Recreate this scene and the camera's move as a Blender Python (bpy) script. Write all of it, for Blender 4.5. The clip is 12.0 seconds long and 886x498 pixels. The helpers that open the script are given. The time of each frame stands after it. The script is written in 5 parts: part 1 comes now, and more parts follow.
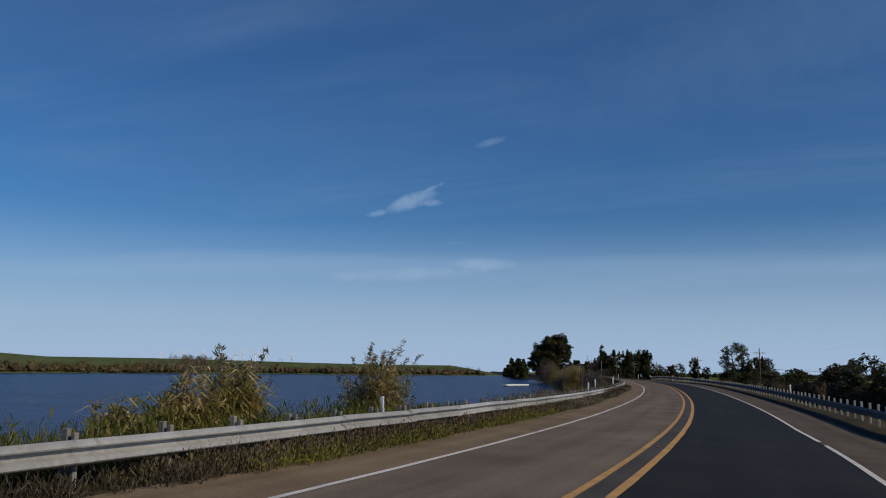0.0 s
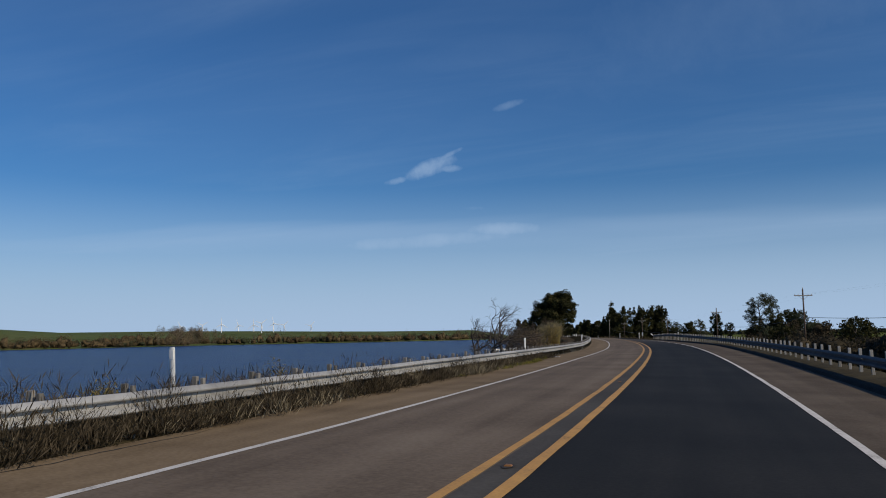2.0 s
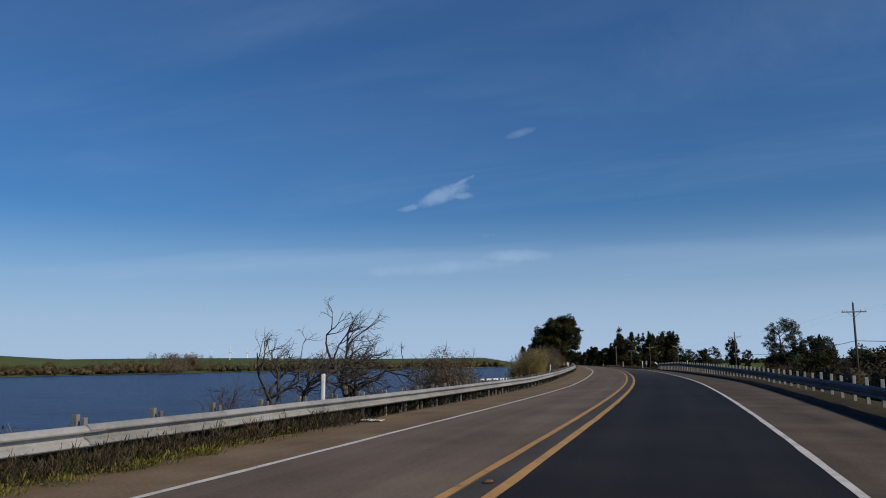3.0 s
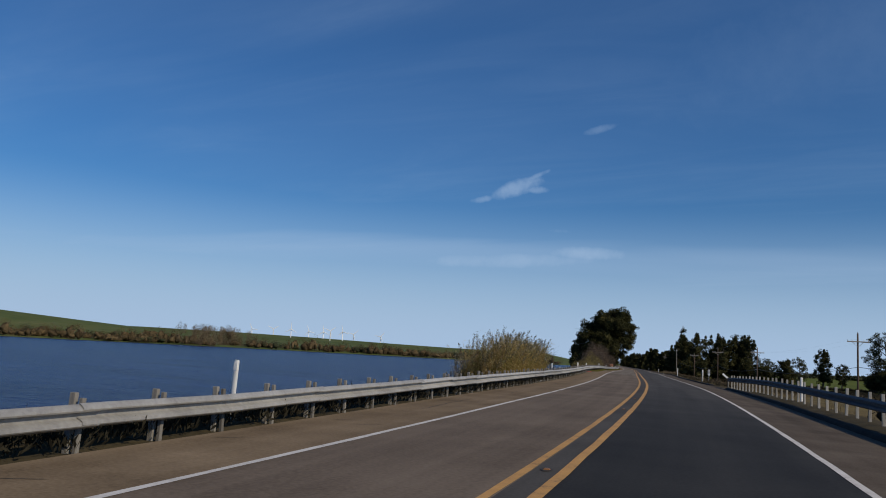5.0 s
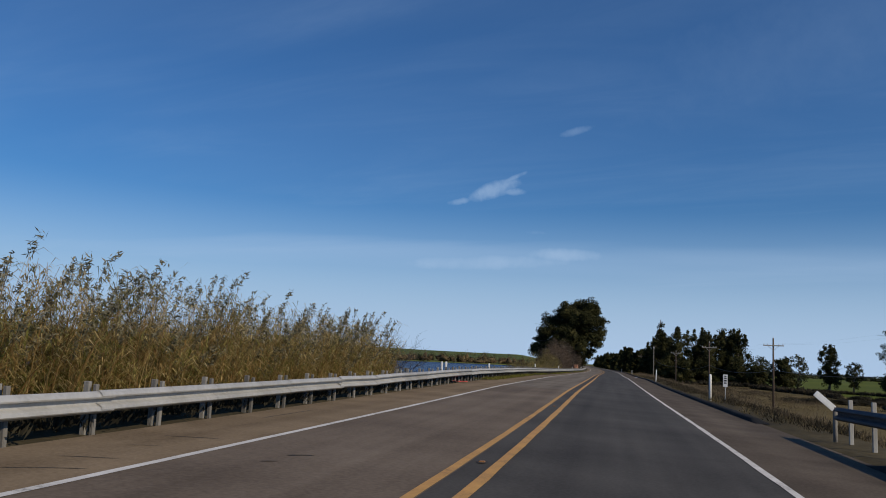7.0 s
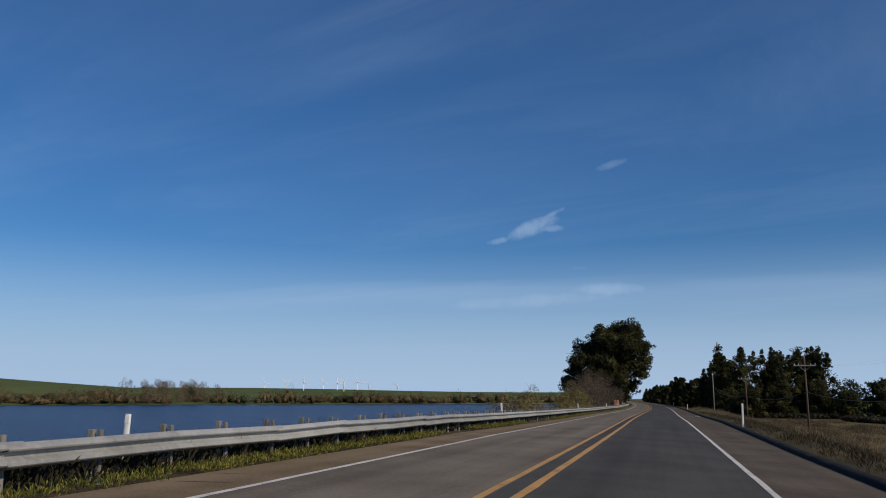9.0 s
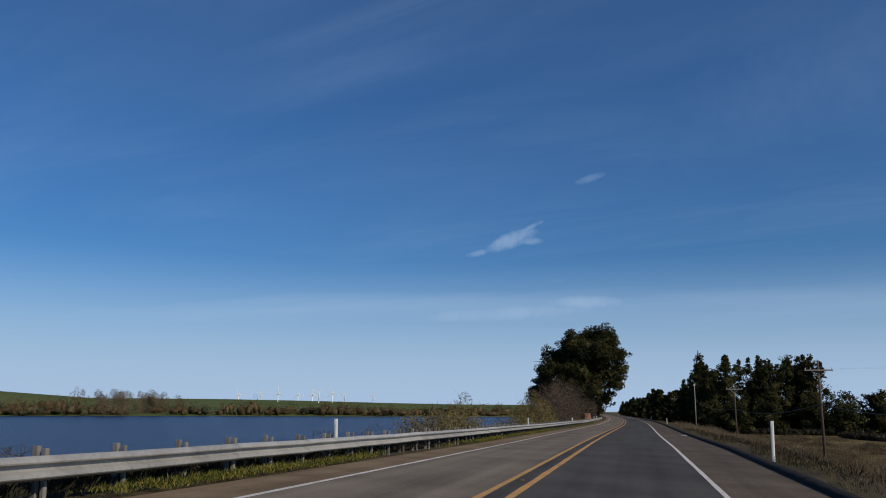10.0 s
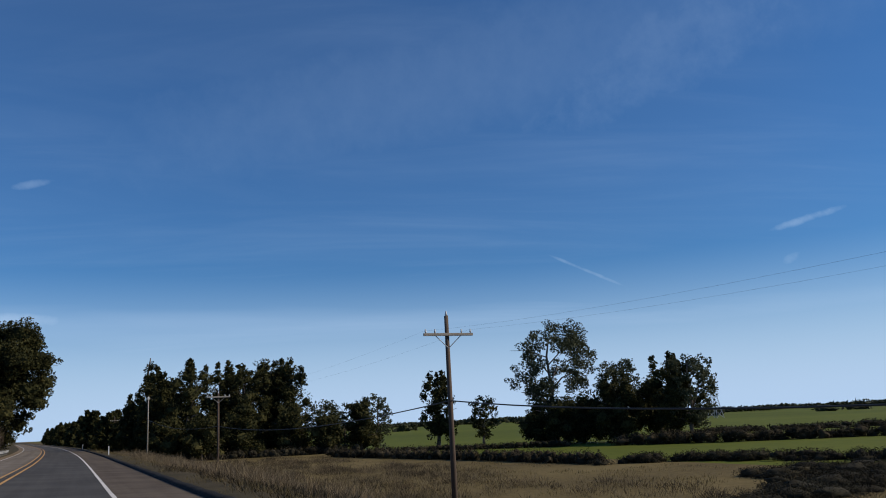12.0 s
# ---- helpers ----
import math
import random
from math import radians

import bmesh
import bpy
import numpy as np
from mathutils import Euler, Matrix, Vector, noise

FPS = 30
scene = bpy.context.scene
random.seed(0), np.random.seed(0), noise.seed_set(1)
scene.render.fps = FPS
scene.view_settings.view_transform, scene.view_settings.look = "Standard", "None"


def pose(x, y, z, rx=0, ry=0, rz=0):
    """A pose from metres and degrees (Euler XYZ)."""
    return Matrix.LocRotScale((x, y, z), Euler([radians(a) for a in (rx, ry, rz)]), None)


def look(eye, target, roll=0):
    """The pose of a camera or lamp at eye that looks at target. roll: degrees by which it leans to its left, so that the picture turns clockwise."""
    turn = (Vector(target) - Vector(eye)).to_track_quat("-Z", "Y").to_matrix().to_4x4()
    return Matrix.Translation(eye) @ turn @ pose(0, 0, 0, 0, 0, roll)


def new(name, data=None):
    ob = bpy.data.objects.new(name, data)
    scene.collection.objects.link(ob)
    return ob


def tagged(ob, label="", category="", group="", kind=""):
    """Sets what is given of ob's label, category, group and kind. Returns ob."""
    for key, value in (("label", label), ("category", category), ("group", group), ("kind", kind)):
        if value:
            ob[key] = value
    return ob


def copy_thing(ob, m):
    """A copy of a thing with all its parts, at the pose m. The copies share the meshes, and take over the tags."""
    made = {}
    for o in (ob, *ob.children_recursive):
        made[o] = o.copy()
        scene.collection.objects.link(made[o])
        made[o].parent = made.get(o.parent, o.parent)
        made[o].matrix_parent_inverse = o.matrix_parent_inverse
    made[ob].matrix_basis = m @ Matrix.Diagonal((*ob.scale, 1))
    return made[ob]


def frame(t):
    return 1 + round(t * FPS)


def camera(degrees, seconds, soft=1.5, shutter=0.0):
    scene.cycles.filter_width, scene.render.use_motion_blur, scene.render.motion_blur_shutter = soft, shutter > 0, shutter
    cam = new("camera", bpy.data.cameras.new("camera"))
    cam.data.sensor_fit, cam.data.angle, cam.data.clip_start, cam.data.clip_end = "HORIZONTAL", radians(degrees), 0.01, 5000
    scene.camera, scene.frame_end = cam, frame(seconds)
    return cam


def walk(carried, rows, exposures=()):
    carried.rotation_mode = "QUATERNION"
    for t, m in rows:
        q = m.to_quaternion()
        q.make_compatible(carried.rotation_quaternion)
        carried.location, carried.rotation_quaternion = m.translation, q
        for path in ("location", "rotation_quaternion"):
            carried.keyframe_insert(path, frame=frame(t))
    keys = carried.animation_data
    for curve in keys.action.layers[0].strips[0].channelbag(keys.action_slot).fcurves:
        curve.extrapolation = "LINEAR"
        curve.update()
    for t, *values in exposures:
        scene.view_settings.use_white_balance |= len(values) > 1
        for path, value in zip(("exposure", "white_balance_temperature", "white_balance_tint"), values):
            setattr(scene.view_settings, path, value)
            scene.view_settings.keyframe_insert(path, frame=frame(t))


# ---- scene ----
# The camera rides in a car, behind the windscreen, along the right-hand lane.
cam = camera(56.1, 12.0, 1.0, 0.0)
PATH = [
    (0.0, 2.17, 0.77, 1.86, 23.05, 8.3, -0.69),
    (0.5, 1.42, 14.14, 1.71, 24.14, 7.64, -1.62),
    (1.0, 0.44, 27.59, 1.57, 25.8, 7.73, -1.93),
    (1.5, -0.78, 41.24, 1.44, 25.49, 7.08, 0.94),
    (2.0, -2.39, 55.08, 1.42, 24.72, 5.95, 0.93),
    (2.5, -4.18, 69.17, 1.42, 26.62, 6.54, 0.96),
    (3.0, -6.26, 83.33, 1.44, 25.57, 7.83, 0.78),
    (5.0, -17.47, 139.47, 1.57, 29.94, 7.12, -3.27),
    (5.5, -20.69, 152.43, 1.59, 29.78, 8.51, -4.5),
    (6.0, -23.88, 164.97, 1.63, 27.69, 7.96, -3.67),
    (6.5, -27.07, 177.11, 1.6, 30.25, 7.69, -4.15),
    (7.0, -30.28, 188.87, 1.63, 28.44, 7.35, -2.74),
    (7.5, -33.6, 200.27, 1.62, 29.2, 8.02, -0.1),
    (9.5, -46.02, 241.86, 1.57, 31.75, 10.65, -0.46),
    (10.0, -49.16, 252.27, 1.57, 30.14, 10.95, -0.4),
    (10.5, -52.35, 262.75, 1.53, 24.6, 9.92, 0.42),
    (11.0, -55.62, 273.36, 1.52, 13.65, 11.33, -0.27),
    (11.5, -58.88, 284.18, 1.52, 0.82, 11.61, 1.44),
    (12.0, -62.17, 295.04, 1.46, -6.7, 11.68, 2.7),
]
walk(cam, [(t, pose(x, y, z, 90 + pitch, roll, yaw)) for t, x, y, z, yaw, pitch, roll in PATH], [(0.0, -0.2), (0.7, -0.12), (3.0, -0.08), (6.0, -0.04), (7.0, 0.02), (9.5, -0.08), (11.0, 0.08), (12.0, 0.2)])

# ---- daylight: clear winter sky with thin cirrus, sun from the land side ----
SUN_AZ, SUN_EL = radians(100.0), radians(32.0)  # clockwise from +Y
sun = new("sun", bpy.data.lights.new("sun", "SUN"))
sun.data.energy, sun.data.angle, sun.data.color = 3.5, radians(0.53), (1.0, 0.86, 0.66)
to_sun = Vector((math.sin(SUN_AZ) * math.cos(SUN_EL), math.cos(SUN_AZ) * math.cos(SUN_EL), math.sin(SUN_EL)))
sun.matrix_world = look(to_sun * 100, (0, 0, 0))


def build_world():
    w = bpy.data.worlds.new("sky")
    scene.world = w
    w.use_nodes = True
    nt = w.node_tree
    nt.nodes.clear()
    N, L = nt.nodes.new, nt.links.new

    def num(op, a, b=None, c=None, clamp=False):
        n = N("ShaderNodeMath")
        n.operation, n.use_clamp = op, clamp
        for i, v in enumerate((a, b, c)):
            if v is None:
                continue
            if isinstance(v, (int, float)):
                n.inputs[i].default_value = v
            else:
                L(v, n.inputs[i])
        return n.outputs[0]

    def smooth(v, a, b, lo=0.0, hi=1.0):
        n = N("ShaderNodeMapRange")
        n.interpolation_type = "SMOOTHSTEP"
        L(v, n.inputs["Value"])
        for k, x in (("From Min", a), ("From Max", b), ("To Min", lo), ("To Max", hi)):
            n.inputs[k].default_value = x
        return n.outputs[0]

    sky = N("ShaderNodeTexSky")
    sky.sky_type, sky.sun_disc = "NISHITA", False
    sky.sun_elevation, sky.sun_rotation = SUN_EL, SUN_AZ
    sky.air_density, sky.dust_density, sky.ozone_density, sky.altitude = 1.0, 0.6, 2.5, 0
    co = N("ShaderNodeTexCoord").outputs["Generated"]
    sep = N("ShaderNodeSeparateXYZ")
    L(co, sep.inputs[0])
    X, Y, Z = sep.outputs
    zz = num("MAXIMUM", Z, 0.02)
    flat = N("ShaderNodeCombineXYZ")  # the cirrus sheet, seen from below
    L(num("DIVIDE", X, num("ADD", zz, 0.06)), flat.inputs[0])
    L(num("DIVIDE", Y, num("ADD", zz, 0.06)), flat.inputs[1])

    def cirrus(scale, stretch, turn, detail, rough, distort):
        m = N("ShaderNodeMapping")
        m.inputs["Rotation"].default_value = (0, 0, radians(turn))
        m.inputs["Scale"].default_value = (scale * stretch, scale, 1)
        L(flat.outputs[0], m.inputs["Vector"])
        n = N("ShaderNodeTexNoise")
        n.inputs["Scale"].default_value, n.inputs["Detail"].default_value = 1.0, detail
        n.inputs["Roughness"].default_value, n.inputs["Distortion"].default_value = rough, distort
        L(m.outputs[0], n.inputs["Vector"])
        return n.outputs["Fac"]

    veil = smooth(cirrus(0.55, 0.35, 62, 5, 0.55, 0.6), 0.42, 0.78)
    fine = smooth(cirrus(2.2, 0.25, 55, 7, 0.62, 0.8), 0.40, 0.80)
    thin = num("MULTIPLY", num("MULTIPLY", veil, num("MULTIPLY_ADD", fine, 0.7, 0.3)), 0.20)
    # pale sheet of high cloud low in the sky, with a soft uneven upper edge
    wob = cirrus(0.35, 0.5, 20, 4, 0.5, 0.3)
    edge = num("MULTIPLY_ADD", num("SUBTRACT", wob, 0.5), 0.10, Z)
    low = smooth(edge, 0.155, 0.105, 0.0, 0.48)
    low2 = smooth(Z, 0.20, 0.0, 0.0, 0.98)

    # one torn scrap of cloud and two fainter ones beside it
    def scrap(az, el, wide, high, amount, slant, torn=5.0):
        a, e = radians(az), radians(el)
        d = Vector((-math.sin(a) * math.cos(e), math.cos(a) * math.cos(e), math.sin(e)))
        r = Vector((math.cos(a), math.sin(a), 0))
        u = r.cross(d)
        du, dv = N("ShaderNodeVectorMath"), N("ShaderNodeVectorMath")
        for n, v in ((du, r), (dv, u)):
            n.operation = "DOT_PRODUCT"
            L(co, n.inputs[0])
            n.inputs[1].default_value = v
        front = N("ShaderNodeVectorMath")
        front.operation = "DOT_PRODUCT"
        L(co, front.inputs[0])
        front.inputs[1].default_value = d
        pu = du.outputs["Value"]
        pv = num("SUBTRACT", dv.outputs["Value"], num("MULTIPLY", pu, slant))
        q = num("ADD", num("POWER", num("DIVIDE", pu, wide), 2.0), num("POWER", num("DIVIDE", pv, high), 2.0))
        t = N("ShaderNodeTexNoise")
        t.inputs["Scale"].default_value, t.inputs["Detail"].default_value, t.inputs["Roughness"].default_value = 34.0, 7, 0.62
        L(co, t.inputs["Vector"])
        q = num("ADD", q, num("MULTIPLY", num("SUBTRACT", t.outputs["Fac"], 0.5), torn))
        ahead = num("GREATER_THAN", front.outputs["Value"], 0.5)
        return num("MULTIPLY", smooth(q, 2.1, -0.9, 0.0, amount), ahead)

    parts = [scrap(26.0, 6.5, 0.17, 0.013, 0.78, 0.05, 1.0), scrap(20.5, 7.2, 0.06, 0.010, 0.82, 0.0, 1.4), scrap(25.3, 11.6, 0.026, 0.0085, 0.5, 0.34), scrap(-9.0, 23.5, 0.42, 0.075, 0.11, 0.17, 1.4), scrap(-24.0, 24.0, 0.16, 0.06, 0.12, 0.3, 3.0), scrap(24.1, 11.5, 0.012, 0.004, 0.42, 0.0), scrap(27.9, 10.65, 0.012, 0.0035, 0.4, 0.2), scrap(24.3, 12.3, 0.018, 0.003, 0.4, 0.5), scrap(19.6, 15.7, 0.02, 0.004, 0.22, 0.25), scrap(22.6, 8.7, 0.028, 0.003, 0.22, 0.0), scrap(37.0, 8.2, 0.05, 0.005, 0.2, 0.0), scrap(-19.2, 8.5, 0.075, 0.0022, 0.3, -0.52), scrap(-31.5, 11.5, 0.03, 0.004, 0.35, 0.2), scrap(-30.0, 9.0, 0.02, 0.006, 0.25, 0.5)]
    total = num("ADD", thin, low, clamp=True)
    total = num("MAXIMUM", total, low2)
    for v in parts:
        total = num("MAXIMUM", total, v)
    mix = N("ShaderNodeMix")
    mix.data_type = "RGBA"
    L(total, mix.inputs["Factor"])
    tint = N("ShaderNodeMix")  # deep winter blue
    tint.data_type, tint.blend_type = "RGBA", "MULTIPLY"
    tint.inputs["Factor"].default_value = 1.0
    L(sky.outputs[0], tint.inputs["A"])
    tint.inputs["B"].default_value = (0.335, 0.69, 1.08, 1)
    L(tint.outputs["Result"], mix.inputs["A"])
    mix.inputs["B"].default_value = (5.3, 7.2, 9.9, 1)
    bg = N("ShaderNodeBackground")
    bg.inputs["Strength"].default_value = 0.075
    L(mix.outputs["Result"], bg.inputs["Color"])
    L(bg.outputs[0], N("ShaderNodeOutputWorld").inputs[0])


build_world()
# ---- materials ----
def material(name, colours, scale=1.0, rough=0.9, bump=0.2, fine=8.0, coords="Object", stretch=(1, 1, 1), metal=0.0, vary=0.0, island=0.0, spec=0.5, sheer=0.0, depth=0.02, streak=0.0):
    """colours: from dark to light, mixed by a coarse and a fine noise. vary: per object, island: per loose piece."""
    m = bpy.data.materials.new(name)
    m.use_nodes = True
    nt = m.node_tree
    N, L = nt.nodes.new, nt.links.new
    b = nt.nodes["Principled BSDF"]
    b.inputs["Roughness"].default_value, b.inputs["Metallic"].default_value = rough, metal
    b.inputs["Specular IOR Level"].default_value = spec
    tc = N("ShaderNodeTexCoord")
    mp = N("ShaderNodeMapping")
    mp.inputs["Scale"].default_value = stretch
    L(tc.outputs[coords], mp.inputs[0])

    def nz(s, d, r=0.55):
        n = N("ShaderNodeTexNoise")
        n.inputs["Scale"].default_value, n.inputs["Detail"].default_value, n.inputs["Roughness"].default_value = s, d, r
        L(mp.outputs[0], n.inputs["Vector"])
        return n.outputs["Fac"]

    big, small = nz(scale, 3), nz(scale * fine, 5)
    mx = N("ShaderNodeMath")
    mx.operation = "MULTIPLY_ADD"
    L(small, mx.inputs[0])
    mx.inputs[1].default_value = 0.45
    half = N("ShaderNodeMath")
    half.operation = "MULTIPLY"
    L(big, half.inputs[0])
    half.inputs[1].default_value = 0.55
    L(half.outputs[0], mx.inputs[2])
    fac = mx.outputs[0]
    if streak:  # wheel tracks and drips along the road; its UVs are metres across and along
        m2 = N("ShaderNodeMapping")
        m2.inputs["Scale"].default_value = (1.5, 0.03, 1)
        L(tc.outputs["UV"], m2.inputs[0])
        n2 = N("ShaderNodeTexNoise")
        n2.inputs["Scale"].default_value, n2.inputs["Detail"].default_value = 1.0, 3
        L(m2.outputs[0], n2.inputs["Vector"])
        k2 = N("ShaderNodeMath")
        k2.operation = "MULTIPLY_ADD"
        s2 = N("ShaderNodeMath")
        s2.operation = "SUBTRACT"
        L(n2.outputs["Fac"], s2.inputs[0])
        s2.inputs[1].default_value = 0.5
        L(s2.outputs[0], k2.inputs[0])
        k2.inputs[1].default_value = streak
        L(fac, k2.inputs[2])
        fac = k2.outputs[0]
    if vary or island:
        ran = N("ShaderNodeObjectInfo").outputs["Random"] if vary else N("ShaderNodeNewGeometry").outputs["Random Per Island"]
        k = N("ShaderNodeMath")
        k.operation = "MULTIPLY_ADD"
        L(ran, k.inputs[0])
        k.inputs[1].default_value = vary or island
        s = N("ShaderNodeMath")
        s.operation = "SUBTRACT"
        L(fac, s.inputs[0])
        s.inputs[1].default_value = (vary or island) / 2
        L(s.outputs[0], k.inputs[2])
        fac = k.outputs[0]
    ramp = N("ShaderNodeValToRGB")
    els = ramp.color_ramp.elements
    n = len(colours)
    for i, c in enumerate(colours):
        p = 0.3 + 0.4 * i / max(1, n - 1)
        e = els[i] if i < 2 and n > 1 else (els[0] if n == 1 else els.new(p))
        e.position, e.color = p, (*c, 1)
    L(fac, ramp.inputs[0])
    L(ramp.outputs[0], b.inputs["Base Color"])
    if bump:
        bm_ = N("ShaderNodeBump")
        bm_.inputs["Strength"].default_value, bm_.inputs["Distance"].default_value = bump, depth
        L(small, bm_.inputs["Height"])
        L(bm_.outputs[0], b.inputs["Normal"])
    if sheer:
        b.inputs["Transmission Weight"].default_value = 0.0
        tr = N("ShaderNodeBsdfTranslucent")
        L(ramp.outputs[0], tr.inputs["Color"])
        ms = N("ShaderNodeMixShader")
        ms.inputs[0].default_value = sheer
        L(b.outputs[0], ms.inputs[1])
        L(tr.outputs[0], ms.inputs[2])
        L(ms.outputs[0], nt.nodes["Material Output"].inputs[0])
    return m



def worn_along(mat, colours, s0, s1):
    """Turns a road material into another set of colours between two distances along the road."""
    nt = mat.node_tree
    N, L = nt.nodes.new, nt.links.new
    old = next(n for n in nt.nodes if n.type == "VALTORGB")
    two = N("ShaderNodeValToRGB")
    els = two.color_ramp.elements
    for i, c in enumerate(colours):
        e = els[i] if i < 2 else els.new(0.3 + 0.4 * i / (len(colours) - 1))
        e.position, e.color = 0.3 + 0.4 * i / (len(colours) - 1), (*c, 1)
    L(old.inputs[0].links[0].from_socket, two.inputs[0])
    sep = N("ShaderNodeSeparateXYZ")
    L(N("ShaderNodeTexCoord").outputs["UV"], sep.inputs[0])
    way = N("ShaderNodeMapRange")
    way.interpolation_type = "SMOOTHSTEP"
    way.inputs["From Min"].default_value, way.inputs["From Max"].default_value = s0, s1
    L(sep.outputs[1], way.inputs["Value"])
    mix = N("ShaderNodeMix")
    mix.data_type = "RGBA"
    L(way.outputs[0], mix.inputs["Factor"])
    L(old.outputs[0], mix.inputs["A"])
    L(two.outputs[0], mix.inputs["B"])
    L(mix.outputs["Result"], nt.nodes["Principled BSDF"].inputs["Base Color"])
    return mat


M_ASPHALT_NEW = material("asphalt_dark", [(0.0116, 0.0121, 0.0127), (0.0187, 0.019, 0.0192), (0.0283, 0.0278, 0.0273)], 0.35, 0.85, 0.35, 60, depth=0.006, streak=0.5, spec=0.12)
M_ASPHALT_MID = material("asphalt_worn_dark", [(0.0421, 0.0383, 0.035), (0.0671, 0.0624, 0.0569), (0.0936, 0.0874, 0.0796)], 0.35, 0.85, 0.35, 60, depth=0.006, streak=0.5, spec=0.12)
M_ASPHALT_OLD = material("asphalt_brown", [(0.092, 0.071, 0.053), (0.143, 0.112, 0.085), (0.193, 0.156, 0.120)], 0.3, 0.9, 0.35, 60, depth=0.006, streak=0.6, spec=0.12)
M_ASPHALT_GREY = material("asphalt_grey", [(0.103, 0.085, 0.066), (0.162, 0.136, 0.108), (0.22, 0.19, 0.152)], 0.3, 0.9, 0.35, 60, depth=0.006, streak=0.6, spec=0.12)
M_SHOULDER = material("shoulder_asphalt", [(0.1086, 0.0771, 0.0458), (0.1829, 0.1349, 0.0843), (0.2536, 0.1903, 0.1229)], 0.5, 0.95, 0.4, 40, depth=0.008, streak=0.4, spec=0.12)
M_SHOULDER_R = material("shoulder_grey_asphalt", [(0.0562, 0.0437, 0.0328), (0.0967, 0.0764, 0.0577), (0.1404, 0.1139, 0.0874)], 0.5, 0.95, 0.4, 40, depth=0.008, streak=0.4, spec=0.12)
worn_along(M_ASPHALT_NEW, [(0.0421, 0.0383, 0.035), (0.0671, 0.0624, 0.0569), (0.0936, 0.0874, 0.0796)], 130.0, 215.0)
M_WHITE_LINE = material("white_road_paint", [(0.16, 0.145, 0.13), (0.52, 0.50, 0.47), (0.62, 0.60, 0.57), (0.68, 0.67, 0.65)], 2.0, 0.8, 0.1, 14)
M_YELLOW_LINE = material("yellow_road_paint", [(0.13, 0.08, 0.04), (0.42, 0.23, 0.07), (0.50, 0.27, 0.075), (0.56, 0.32, 0.10)], 2.0, 0.8, 0.1, 14)
M_DIKE = material("asphalt_dike", [(0.010, 0.0095, 0.009), (0.018, 0.017, 0.016), (0.030, 0.028, 0.026)], 1.2, 0.95, 0.5, 12, spec=0.12)
M_DIRT = material("dry_verge_soil", [(0.06, 0.045, 0.03), (0.12, 0.092, 0.06), (0.17, 0.135, 0.085)], 0.4, 0.97, 0.6, 14, depth=0.05, spec=0.12)
M_VERGE = material("verge_grass_soil", [(0.0344, 0.0279, 0.0148), (0.0615, 0.0492, 0.0254), (0.0943, 0.0754, 0.0394)], 0.3, 0.97, 0.6, 14, depth=0.06, spec=0.12)
M_FIELD = material("rough_dry_pasture", [(0.062, 0.046, 0.02), (0.125, 0.094, 0.038), (0.18, 0.138, 0.058)], 0.09, 0.97, 0.6, 30, depth=0.1, spec=0.12)
M_GREEN = material("green_field", [(0.056, 0.074, 0.0085), (0.086, 0.105, 0.011), (0.115, 0.129, 0.0165)], 0.01, 0.95, 0.4, 40, depth=0.1, spec=0.12)
M_HILL = material("green_hill_grass", [(0.0459, 0.0648, 0.0189), (0.081, 0.1053, 0.027), (0.135, 0.135, 0.0486)], 0.004, 0.95, 0.3, 12, depth=0.4, spec=0.12)
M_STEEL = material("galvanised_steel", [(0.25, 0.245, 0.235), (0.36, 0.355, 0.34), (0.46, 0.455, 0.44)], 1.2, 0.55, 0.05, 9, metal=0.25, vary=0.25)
# darker steel copy; the backlit rail's shade is put into its colour
M_STEEL_SHADED = material("shade_toned_steel", [(0.035, 0.04, 0.05), (0.055, 0.06, 0.072), (0.085, 0.09, 0.105)], 1.2, 0.7, 0.05, 9, vary=0.2, spec=0.2)
M_POST = material("weathered_timber", [(0.09, 0.084, 0.074), (0.165, 0.155, 0.14), (0.25, 0.236, 0.213)], 3.0, 0.9, 0.4, 10, stretch=(4, 4, 0.6), vary=0.3)
M_PLASTIC = material("white_plastic", [(0.66, 0.65, 0.62), (0.78, 0.77, 0.74), (0.84, 0.83, 0.80)], 3.0, 0.5, 0.03, 8)
M_REFLECT = material("reflector_white", [(0.72, 0.72, 0.70), (0.85, 0.85, 0.83)], 6.0, 0.3, 0.0, 4)
M_POLE = material("creosoted_pole_wood", [(0.045, 0.030, 0.022), (0.085, 0.058, 0.042), (0.13, 0.092, 0.068)], 1.0, 0.9, 0.4, 10, stretch=(6, 6, 0.4))
M_ARM = material("grey_crossarm_wood", [(0.16, 0.14, 0.12), (0.26, 0.235, 0.205), (0.34, 0.31, 0.27)], 2.0, 0.9, 0.3, 10, stretch=(0.6, 5, 5))
M_INSUL = material("glazed_insulator", [(0.45, 0.46, 0.46), (0.6, 0.61, 0.6)], 8.0, 0.2, 0.0, 4)
M_WIRE = material("black_cable", [(0.01, 0.01, 0.011), (0.02, 0.02, 0.021)], 4.0, 0.6, 0.0, 4)
M_BARK = material("tree_bark", [(0.05, 0.038, 0.03), (0.10, 0.08, 0.065), (0.17, 0.145, 0.12)], 1.2, 0.95, 0.6, 8, stretch=(3, 3, 0.5))
M_TWIG = material("bare_twigs", [(0.030, 0.024, 0.02), (0.055, 0.045, 0.037), (0.09, 0.075, 0.062)], 1.2, 0.95, 0.3, 8)
